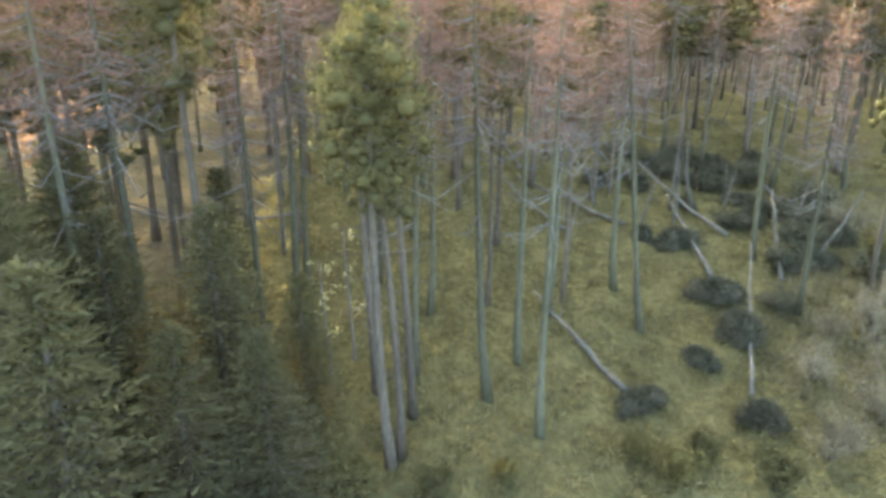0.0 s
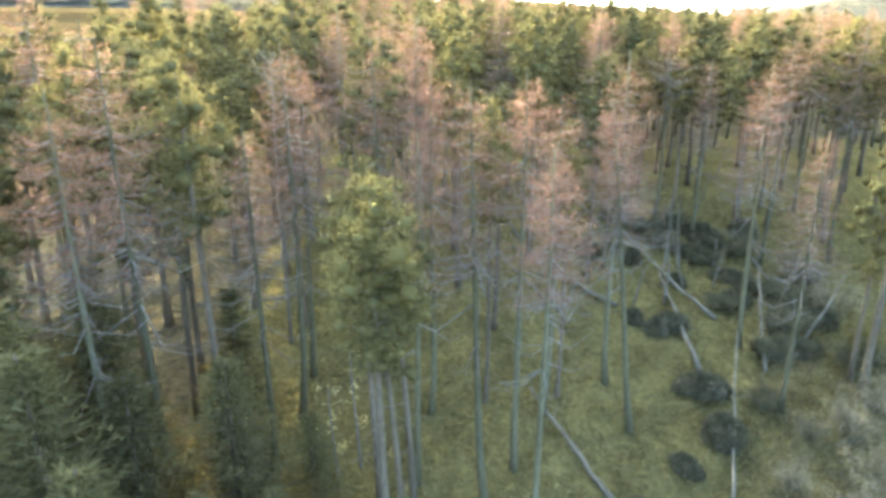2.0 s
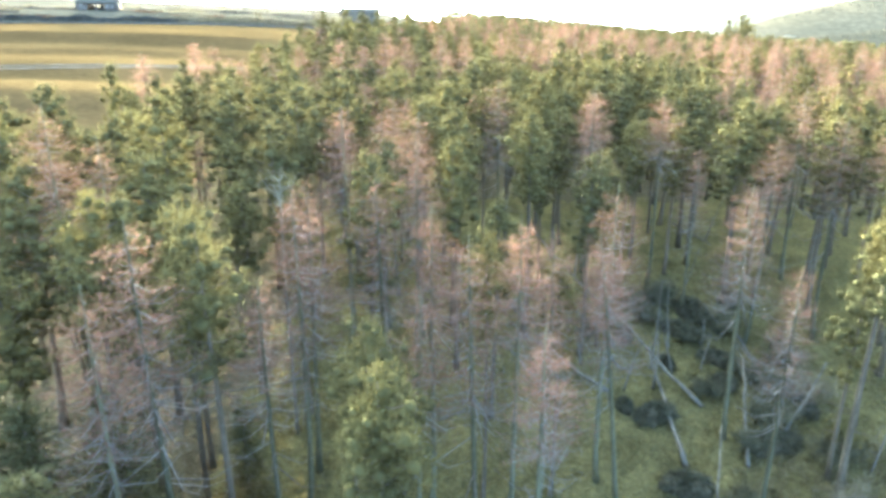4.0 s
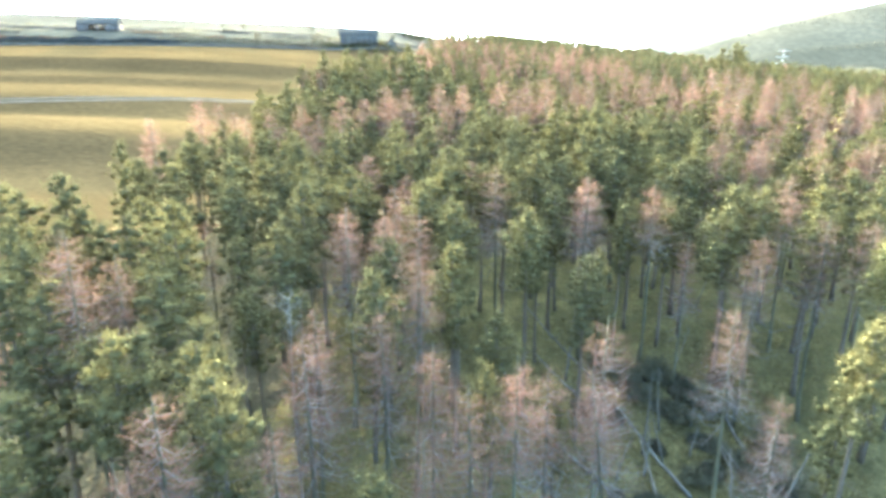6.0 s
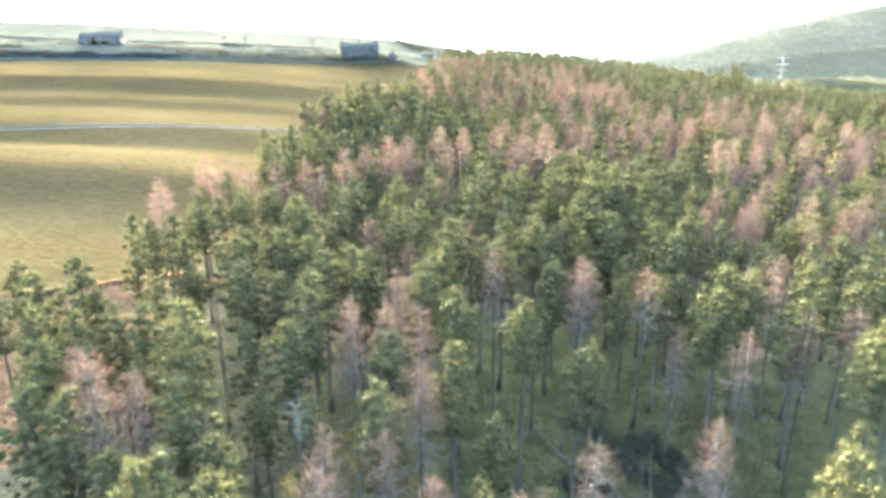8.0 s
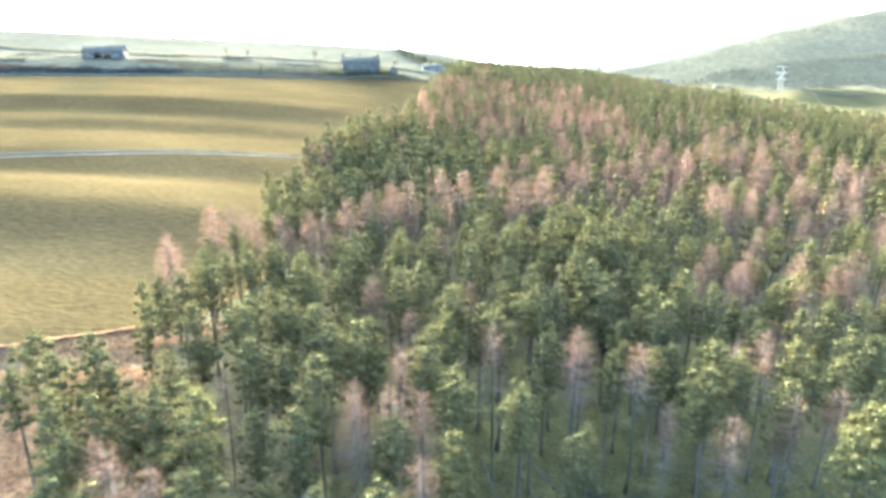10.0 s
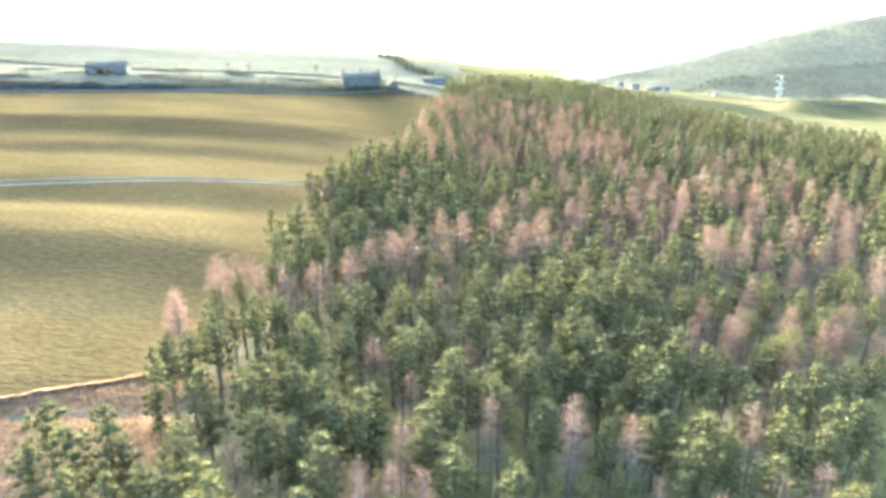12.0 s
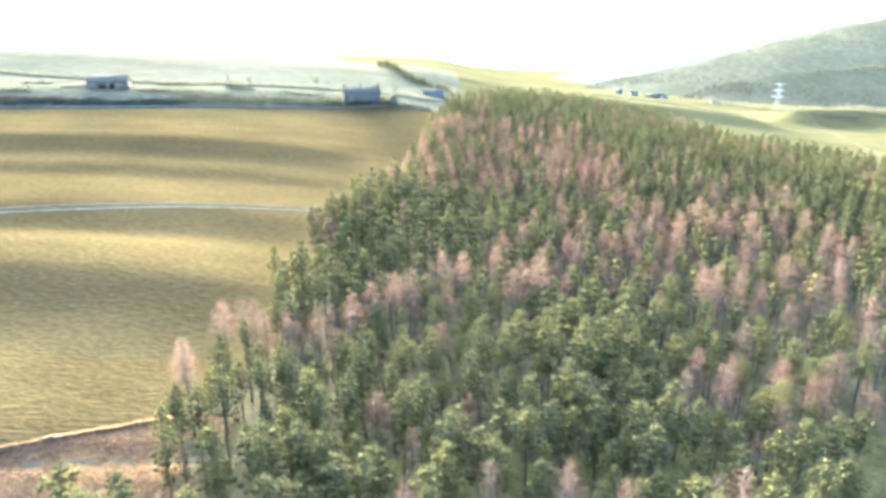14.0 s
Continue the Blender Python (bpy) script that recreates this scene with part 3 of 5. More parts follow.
def stand(kind, x, y, top=None, height=None, variant=None, width=1.0, label="", lean=(0, 0)):
    rs = np.random.RandomState(int(abs(x * 131 + y * 977)) % 99991)
    z = g(x, y) - 0.05
    h = height if height else top - z
    v = rs.randint(0, 99) if variant is None else variant
    if kind == "P" and variant is None and y < 62 and x > -14:
        v = 2 * (v % 2)
    turn = rs.uniform(0, 360)
    if kind == "P":
        plant("scots_pine", (pines if y < 82 else deep_pines)[v % len(pines)], (x, y, z), h, 20.0, turn, width, label or PINE_LABEL, "tree", PINE_GROUP, lean)
    elif kind == "L":
        plant("larch", (larches if y < 82 else deep_larches)[v % len(larches)], (x, y, z), h, 20.0, turn, width, label or LARCH_LABEL, "tree", LARCH_GROUP, lean)
    else:
        plant("young_conifer", spruces[v % len(spruces)], (x, y, z), h, 10.0, turn, width, label or SPRUCE_LABEL, "tree", SPRUCE_GROUP)
    taken.append((x, y))


# the trees that stand out: x, y, top
LARCHES_NEAR = [(22.4, 64.0, 24.4), (21.2, 41.5, 19.6), (28.4, 53.4, 21.7), (34.8, 54.5, 22.8), (15.2, 64.2, 25.0), (-2.1, 45.2, 22.8), (-8.2, 53.4, 24.1), (-0.5, 35.1, 20.0),
                (10.5, 37.3, 20.6), (-13.9, 27.2, 21.2), (-3.9, 38.1, 21.3), (6.1, 65.7, 25.7), (41.6, 57.9, 22.0), (6.4, 34.7, 18.5), (-26.7, 43.2, 25.0), (21.0, 34.6, 16.5), (-9.3, 30.2, 17.4), (-1.4, 29.5, 17.0), (-14.6, 24.0, 19.3), (4.3, 25.2, 17.0)]
LARCHES_FAR = [(34.5, 66.8, 23.4), (63.1, 93.2, 24.7), (45.2, 89.4, 25.3), (-9.9, 117.3, 31.8), (15, 123, 31), (67.3, 123.3, 25.9), (21.4, 129.8, 33), (-43.6, 98.1, 26.4), (88, 173, 30.7), (61, 156, 31), (66, 184, 31), (108, 182, 29)]
PINES_NEAR = [(-5.4, 42.9, 22.2), (1.3, 50, 22.2), (-12.5, 58, 26), (12.6, 51.8, 20.7), (-38.5, 63, 26), (-22.1, 51.1, 25.6), (-23.2, 70.7, 25.8), (-9.3, 67.2, 25.8),
              (-19.3, 84.6, 27.7), (1.2, 74.3, 26.9), (0.3, 69.8, 25.7), (7.9, 55.4, 24.1), (1.0, 56.9, 24.2), (-38.3, 55.6, 23.6), (-15, 33.9, 20.8), (-20.1, 34.2, 21.3), (-12, 30, 21.2)]
PINES_FAR = [(6.9, 99.7, 29.8), (11.1, 98.4, 27.9), (18.4, 102, 30.6), (23.9, 97.2, 30), (33.5, 101, 27.3), (37.9, 81.1, 25), (47.2, 75.5, 23.6), (48.6, 68.2, 23.8), (39.6, 72.6, 23.5), (33.8, 82.2, 26.3), (-33.5, 161.7, 34.8), (-28.5, 163.8, 38.3), (-23.8, 173.7, 39.1), (-20.9, 180.3, 38.8),
             (-18.0, 191.6, 39.5), (-9.7, 205.5, 40.6), (-13.8, 198.5, 39.2), (-38.5, 140.0, 30.2)]
POLE_PINES = [(-2.3, 23.0, 16.6), (-1.7, 23.4, 14.8), (-1.4, 26.2, 15.6), (-3.3, 28.1, 16.6), (7.4, 36.2, 17.0), (2.8, 36.0, 18.5), (14.3, 53.1, 20.5), (31.5, 42.0, 19.0), (8.3, 57.2, 22.5)]
# trees of the main canopy whose tops can be told apart: x, y
LARCH_SPOTS_A = [(-8.5, 34.6), (-8.8, 38.9), (-23.9, 44.1), (-31.2, 49.2), (-1.9, 54.6), (-5.3, 56.2), (-8.6, 56.8), (-4.8, 62.5), (37.4, 65.6), (15.6, 67.5), (51.1, 83.4), (66, 86.4), (61.2, 88.7), (60.3, 91.1), (56.4, 93.1), (47.8, 93.8), (-42.4, 94.5), (43.2, 96.2), (67.7, 97.4), (-27.6, 103.9), (-22.2, 104.2), (78.7, 106), (-39.4, 106.8), (56.2, 106.8), (-37, 109.1), (-16.4, 109.8), (68.8, 115.6), (-14, 117.8), (87.5, 119), (-9.2, 121.3), (-6.4, 122), (81.6, 127.5), (64.6, 127.6), (56.8, 127.9), (60, 129), (18.3, 130.4), (-0, 132.8), (4.9, 133.2), (90.4, 134.8), (78.6, 135.6), (12, 136.1), (33, 144.7), (15.2, 148.8), (75.1, 149)]
LARCH_SPOTS_B = [(102.2, 149.6), (32.1, 150.6), (44.4, 153.3), (41.4, 153.9), (98.8, 155.1), (20.9, 156), (82.8, 157.8), (49.8, 158.4), (86.3, 167.7), (108.7, 168.9), (79.2, 169.3), (58, 170.1), (39.9, 170.2), (67.1, 171.3), (34.8, 172.2), (77.1, 172.6), (106.5, 177.7), (98.6, 180), (58.1, 181.1), (77.6, 184), (35.8, 186.4), (65.4, 188.1), (90.9, 189.1), (54.5, 189.5), (98.3, 193.6), (89.4, 202.3), (114.2, 203.5), (113.2, 210.8), (81.2, 215.8), (100.9, 220.3), (92.8, 222.6)]
PINE_SPOTS_A = [(26.9, 36), (-19.4, 37.1), (-16.6, 39), (-29.5, 43.3), (-21, 44.3), (-33.3, 44.7), (37.9, 48.8), (-34.4, 49.6), (41.8, 51.7), (-13.7, 52.2), (-5.1, 53), (-38.1, 53.3), (40.7, 53.4), (-34.5, 54.3), (-28.8, 55.2), (-25.4, 56.9), (-32.2, 57), (36.2, 57.9), (-45.3, 59.9), (1.7, 60), (29, 60.6), (32.8, 61.5), (-41.5, 61.7), (-36, 61.8), (-2.4, 62.7), (-17.5, 63.7), (-30.3, 64.1), (30.6, 64.1), (-20.8, 64.1), (45.5, 65), (40.4, 65.7), (-2.4, 66.4), (-13.3, 67.3), (-47.9, 67.5), (7.4, 71.1), (-9.5, 71.4), (54.1, 71.7), (-15.8, 71.8), (-19.4, 73.5), (-24.8, 73.9), (29.1, 74.2), (5.1, 74.7), (-31.1, 74.8), (12, 78)]
PINE_SPOTS_B = [(2.1, 78.1), (51.9, 78.1), (-21.9, 78.9), (22.8, 80.1), (57.7, 80.3), (8.3, 80.5), (29.2, 81), (-18.1, 81.1), (15.3, 81.1), (63.2, 82.4), (-36.1, 82.6), (-5.6, 83.2), (48.2, 85.4), (-3.2, 85.8), (13.5, 86), (-33.4, 86.1), (21.9, 86.1), (-13.9, 86.5), (35.8, 86.8), (51.3, 87.7), (9.4, 88.1), (-20.4, 88.3), (30.6, 88.5), (53.5, 88.6), (19.9, 88.7), (-28.5, 90), (4.8, 91.7), (-24.5, 92.8), (-13.2, 95.3), (61.9, 95.4), (65.5, 96.6), (-6.8, 97.2), (35.8, 97.9), (28.3, 99), (-1.6, 99.5), (61.8, 100.5), (75.1, 101), (11.7, 101.7), (25.5, 103.6), (29, 103.9), (20.3, 106), (14.3, 107.2), (32.7, 107.3), (8.1, 107.4)]
PINE_SPOTS_C = [(59.9, 107.8), (76.6, 109.3), (25.5, 111.4), (-28.3, 111.4), (40.3, 112.2), (23.3, 112.6), (79.8, 116.2), (44.4, 116.3), (53.8, 118.7), (37.9, 118.9), (-25.3, 121.6), (-33.3, 121.6), (48.8, 126.8), (-21.6, 127.5), (-31.1, 133.4), (-17.6, 134.3), (64.7, 134.7), (-26.7, 136.8), (75.1, 137.4), (-11.9, 142.1), (-24.6, 148.2), (-9.6, 148.3), (-4.8, 150.1), (-15.7, 155.9), (23.7, 160.1), (-20.7, 162), (97.5, 162.7), (1.6, 163), (119.2, 165.4), (13.5, 165.9), (29.9, 166.4), (18.2, 171.5), (-14.1, 173.1), (-26.7, 173.4), (-5.4, 174.3), (-16.5, 183.6), (132.3, 189.1), (-10.2, 190.8), (113, 192.4), (133.8, 201.5), (128, 209.2), (150.2, 213.5), (140.1, 219.6), (107.3, 220.7)]
PINE_SPOTS_D = [(127.3, 225.2)]


def usual_height(x, y):
    """How tall the grown trees stand: highest in the hollow, lower towards the exposed side."""
    return 21.0 - 2.2 * min(max((y - 45) / 45, 0), 1) - (1.6 if x > 42 and y < 125 else 0)


for x, y in LARCH_SPOTS_A + LARCH_SPOTS_B:
    stand("L", x, y, height=usual_height(x, y) + 0.9 + 0.8 * math.sin(7 * x + 3 * y))
for x, y in PINE_SPOTS_A + PINE_SPOTS_B + PINE_SPOTS_C + PINE_SPOTS_D:
    stand("P", x, y, height=usual_height(x, y) + 0.7 * math.sin(5 * x + 4 * y), width=1.14 + 0.12 * math.sin(3 * x + 8 * y))
for x, y, top in LARCHES_NEAR + LARCHES_FAR:
    stand("L", x, y, top)
stand("L", 1.9, 27.4, 19.6, lean=(-0.5, 3.4), label="leafless larch leaning back, its foot swept")
stand("L", 3.9, 30.6, 20.0, lean=(0.3, 3.0), label="leafless larch leaning back, its foot swept")
stand("L", 11.2, 33.4, 18.8, lean=(-2.6, 0.2), label="leafless larch leaning sideways over the clearing")
for x, y, top in PINES_NEAR + PINES_FAR:
    stand("P", x, y, top)
for k, (x, y, top) in enumerate(POLE_PINES):
    stand("P", x, y, top, variant=2, width=1.02 if k < 4 else 0.76, lean=(-0.8, 0) if k < 4 else (0, 0), label="slender Scots pine with a long bare stem below its crown")
stand("P", 27.2, 37.8, 18.0, variant=5, width=0.8, label="Scots pine with a deep golden-green crown by the clearing")
stand("P", 31.0, 33.5, 13.0, variant=3, width=0.95, label="Scots pine with a deep golden-green crown by the clearing")
stand("P", -38.0, 74.6, 27.6, variant=5, width=0.82, label="tall dark Scots pine with a deep crown at the wood's edge")
# thick young growth below the first viewpoint
for x, y, h in ((-11.5, 16.5, 12.5), (-14.5, 19.5, 14.5), (-9.0, 19.0, 9.0), (-17.5, 22.0, 15.0), (-6.5, 20.5, 8.0), (-13.0, 22.5, 11.5), (-20.5, 27.0, 14.5), (-9.5, 24.5, 11.0), (-16.5, 27.0, 13.0), (-23.5, 23.5, 15.5),
                (-6.2, 25.5, 7.5), (-12.0, 33.0, 9.5), (-19, 31, 12)):
    stand("S", x, y, height=h, width=1.45)

# the rest of the wood
rng = np.random.RandomState(5)
cells = {}


def free(x, y, gap):
    i, j = int(x // 6), int(y // 6)
    for a in (i - 1, i, i + 1):
        for b in (j - 1, j, j + 1):
            for p, q in cells.get((a, b), ()):
                if (p - x) ** 2 + (q - y) ** 2 < gap * gap:
                    return False
    return True


for x, y in taken:
    cells.setdefault((int(x // 6), int(y // 6)), []).append((x, y))


def clearing(x, y):
    return ((x - 18) / 14) ** 2 + ((y - 41) / 19) ** 2 < 1 or ((x - 4) / 8) ** 2 + ((y - 27) / 8) ** 2 < 1


def larch_share(x, y):
    belt = 104 + 0.24 * max(x + 4, 0) if x < 75 else 123
    if belt - 8 < y < belt + (14 if x < -4 else 34 if x < 20 else 60):
        return 0.2 if x < -8 else 0.15 if x < 12 else 0.3
    if 205 < y < 330 and -25 < x < 75:
        return 0.5
    return 0.10


spots = []
for _ in range(66000):
    y = 14 + 474 * rng.uniform() ** 1.15
    x = rng.uniform(-95, 208)
    if abs(x) > 0.80 * y + 14 or x > 0.80 * y + 6 or not inside(x, y, WOOD) or clearing(x, y) or (x < -30 and 38 < y < 84) or math.hypot(x, y) < 22 or (y < 33 and x > -6):
        continue
    gap = 5.6 if (y < 62 and x > -14) else 4.4 if y < 130 else 4.2 if y < 185 else 3.7
    if x < -14 and 95 < y < 210:
        gap = 3.5
    if free(x, y, gap * rng.uniform(0.85, 1.15)):
        cells.setdefault((int(x // 6), int(y // 6)), []).append((x, y))
        spots.append((x, y))
spots.sort(key=lambda p: p[1] + 0.25 * abs(p[0]))
counts = {"P": 0, "L": 0}
far = {"P": [], "L": [], "S": []}
for x, y in spots:
    kind = "L" if rng.uniform() < larch_share(x, y) else "P"
    if kind == "P" and y > 195 and rng.uniform() < (0.75 if y > 290 else 0.45):
        kind = "S"
    tall = usual_height(x, y) - rng.uniform(1.2, 4.0) + (2.2 if x < -3 and y > 150 else 0) if y < 212 else rng.uniform(15.5, 19.0)
    limit = {"P": 120, "L": 80, "S": 0}[kind]
    if kind in counts and counts[kind] < limit and y < 190:
        counts[kind] += 1
        stand(kind, x, y, height=tall, width=rng.uniform(0.85, 1.15))
    else:
        far[kind].append((x, y, g(x, y), tall, rng.uniform(0, 6.28), rng.uniform(0.95, 1.2) if y < 185 else rng.uniform(0.72, 1.0)))


def joined(name, templates, base, spots, names, materials, label):
    """Many far trees as one mesh for each material."""
    top = new(name)
    tagged(top, label, "woodland", kind="stuff")
    for slot, (n, m) in enumerate(zip(names, materials)):
        V, F, count = [], [], 0
        for k, (x, y, z, h, a, w) in enumerate(spots):
            v, f = templates[k % len(templates)][slot]
            s = h / base
            c, d = math.cos(a) * s * w, math.sin(a) * s * w
            V.append(np.stack([v[:, 0] * c - v[:, 1] * d + x, v[:, 0] * d + v[:, 1] * c + y, v[:, 2] * s + z], 1))
            F.append(f + count)
            count += len(v)
        tagged(part(n, tri_mesh(n, np.concatenate(V), np.concatenate(F), m), top), kind="stuff")


far_pines = [[s.arrays() for s in pine_parts(110 + k, 20, 0.46, 2.7, 190, (0.55, 0.2), True)] for k in range(5)]
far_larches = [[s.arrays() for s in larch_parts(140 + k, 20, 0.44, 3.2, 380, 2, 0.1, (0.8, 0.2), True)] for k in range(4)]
far_spruces = [[s.arrays() for s in spruce_parts(170 + k, 18, 2.2, 9, 5, 4, (1.35, 0.62), 0.2, True)] for k in range(4)]
joined("pine_wood", far_pines, 20, far["P"], PINE_NAMES, PINE_MATS, "yellow-green pine woodland running along the ridge")
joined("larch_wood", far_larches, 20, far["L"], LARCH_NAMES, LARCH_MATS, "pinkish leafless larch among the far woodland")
joined("spruce_wood", far_spruces, 18, far["S"], SPRUCE_NAMES, SPRUCE_MATS, "dark pointed conifers at the far end of the wood")


# ---- windthrow in the clearing ----
def root_plate_mesh(seed, width=2.6, height=1.7):
    """A tipped disc of soil and roots, lumpy, with broken root ends."""
    rs = np.random.RandomState(seed)
    body, roots = Soup(), Soup()
    nu, nv = 18, 10
    v, f = [], []
    a = rs.uniform(0, 6.28, 6)
    for j in range(nv + 1):
        ph = math.pi * 0.5 * j / nv
        for i in range(nu):
            th = 2 * math.pi * i / nu
            r = 1 + 0.16 * math.sin(3 * th + a[0]) * math.cos(ph) + 0.13 * math.sin(5 * th + a[1] + 3 * ph) + 0.10 * math.sin(9 * th + 7 * ph + a[2]) + rs.normal(0, 0.045)
            v.append((0.5 * width * r * math.cos(ph) * math.cos(th), 0.36 * width * r * math.cos(ph) * math.sin(th), height * r * math.sin(ph) ** 0.8 - 0.25))
    for j in range(nv):
        for i in range(nu):
            p, q = j * nu + i, j * nu + (i + 1) % nu
            f += [(p, q, q + nu), (p, q + nu, p + nu)]
    body.add(v, f)
    for k in range(26):
        th, ph = rs.uniform(0, 6.28), rs.uniform(0.15, 1.3)
        d = np.array([math.cos(ph) * math.cos(th), math.cos(ph) * math.sin(th) * 0.8, math.sin(ph)])
        p = d * (0.42 * width, 0.36 * width, height * 0.85)
        e = p + d * rs.uniform(0.2, 0.7) + rs.normal(0, 0.15, 3)
        tube(roots, [p, (p + e) / 2 + rs.normal(0, 0.05, 3), e], [0.05, 0.03, 0.01], 4, False)
    heather = Soup()
    n = 2000
    th, ph = rs.uniform(0, 6.28, n), rs.uniform(0.05, 1.5, n)
    d = np.stack([np.cos(ph) * np.cos(th), np.cos(ph) * np.sin(th), np.sin(ph)], 1)
    leaves(heather, rs, d * (0.5 * width, 0.37 * width, height * 0.93) * rs.uniform(0.9, 1.15, (n, 1)) - (0, 0, 0.2), d * 0.8 + (0, 0, 0.35) + rs.normal(0, 0.35, (n, 3)), 0.55, 0.055)
    return body.mesh("soil_disc", SOIL, True), roots.mesh("root_ends", DEADWOOD), heather.mesh("heather_fringe", HEATHER)


HEATHER = mat("dark_heather", ((0.050, 0.046, 0.024), (0.088, 0.080, 0.042), (0.150, 0.134, 0.072)), scale=0.8, fine=5, rough=1.0, bump=0)
plates = [root_plate_mesh(200 + k, w, h) for k, (w, h) in enumerate(((2.8, 1.5), (2.2, 1.7), (3.2, 1.4)))]
for k, (x, y, s) in enumerate(((13.6, 55.6, 0.95), (17.2, 54.5, 1.0), (22.9, 55.5, 1.15), (17.0, 44.0, 1.05), (14.7, 44.8, 0.8), (24.7, 51.0, 1.15), (23.7, 47.5, 0.95), (19.9, 50.6, 0.7), (17.0, 36.8, 1.25), (16.6, 32.4, 1.05),
                                (13.6, 30.2, 0.8), (24.9, 40.9, 1.2), (28.8, 44.5, 1.1), (14.8, 25.6, 0.9), (9.6, 27.0, 0.85), (25.0, 58.5, 1.3), (29.5, 60.0, 1.2), (21.5, 61.5, 1.1))):
    ob = thing("root_plate", (x, y, g(x, y)), "upturned root plate, dark soil and heather, beside fallen stems", "root plate", "upturned roots in the clearing", k * 67)
    ob.scale = ((0.80 + 0.13 * (k % 4)) * s, (0.95 - 0.08 * (k % 3)) * s, (0.80 - 0.11 * (k % 3)) * s)
    for n, me in zip(("soil_disc", "root_mat", "heather_fringe"), plates[k % 3]):
        tagged(part(n, me, ob), kind="" if n == "soil_disc" else "stuff")


def fallen(x0, y0, up0, x1, y1, up1, r=0.15, stubs=8, label="fallen bleached conifer trunk lying on the grass"):
    rs = np.random.RandomState(int(abs(x0 * 77 + y1 * 31)) % 9999)
    ob = thing("fallen_trunk", (x0, y0, g(x0, y0)), label, "fallen tree", "fallen trunks in the clearing")
    a, b = np.array([0, 0, up0]), np.array([x1 - x0, y1 - y0, g(x1, y1) - g(x0, y0) + up1])
    t = np.linspace(0, 1, 9)[:, None]
    pts = a + (b - a) * t + np.stack([np.zeros(9), np.zeros(9), -0.25 * np.sin(np.pi * t[:, 0]) * (up0 + up1 > 0.8)], 1)
    if up0 + up1 <= 0.8:
        pts[:, 2] = ground(x0 + pts[:, 0], y0 + pts[:, 1]) - g(x0, y0) + np.interp(t[:, 0], (0, 1), (up0, up1)) + r * 0.6
    pts[1:-1] += rs.normal(0, 0.04, (7, 3))
    s = Soup()
    tube(s, pts, r * (1.1 - 0.55 * t[:, 0]), 8)
    part("trunk", s.mesh("trunk", DEADWOOD, True), ob)
    for k in range(stubs):
        w = rs.uniform(0.25, 0.98)
        p = a + (b - a) * w
        p[2] = np.interp(w, t[:, 0], pts[:, 2])
        d = rs.normal(0, 0.5, 3) + (0, 0, 0.35)
        ln = rs.uniform(0.4, 1.7)
        s = Soup()
        tube(s, [p, p + d * ln * 0.5, p + d * ln + (0, 0, 0.1)], [0.035, 0.022, 0.008], 4, False)
        part("branch_stub", s.mesh("branch_stub", DEADWOOD), ob)


fallen(9.1, 27.6, 0.1, 5.6, 36.5, 0.3, 0.17)
fallen(21.0, 44.8, 0.1, 16.6, 53.6, 2.7, 0.17, 5)
fallen(17.5, 38.6, 0.2, 18.6, 51.5, 0.6, 0.19, 7)
fallen(28.0, 49.7, 0.2, 27.4, 57.5, 1.5, 0.16, 6)
fallen(13.8, 46.6, 0.1, 6.5, 57.0, 0.2, 0.16, 5, "dark fallen conifer trunk half sunk in moss")
fallen(14.2, 57.8, 0.3, 10.4, 63.5, 1.4, 0.14, 9)
fallen(14.9, 27.0, 0.6, 21.0, 41.3, 1.5, 0.10, 5, "thin bleached pole lying across the grass")
fallen(22.0, 38.6, 0.2, 25.2, 47.5, 2.6, 0.14, 12, "leaning dead conifer stem with broken branches")
fallen(26.2, 41.8, 0.4, 31.5, 46.5, 2.8, 0.12, 6)
fallen(30.6, 80.5, 0.3, 32.8, 73.6, 0.5, 0.15, 6, "dark fallen conifer trunk behind the clearing")
fallen(16.0, 61.0, 0.3, 9.0, 62.0, 8.0, 0.12, 9, "bleached conifer stem hung up slantwise in its neighbours")
fallen(-11.0, 49.0, 0.2, -19.0, 45.0, 1.6, 0.13, 6)
fallen(9.3, 46.0, 0.2, 4.0, 55.0, 2.2, 0.13, 6)
fallen(7.5, 59.0, 0.2, 5.0, 67.0, 2.5, 0.13, 6)


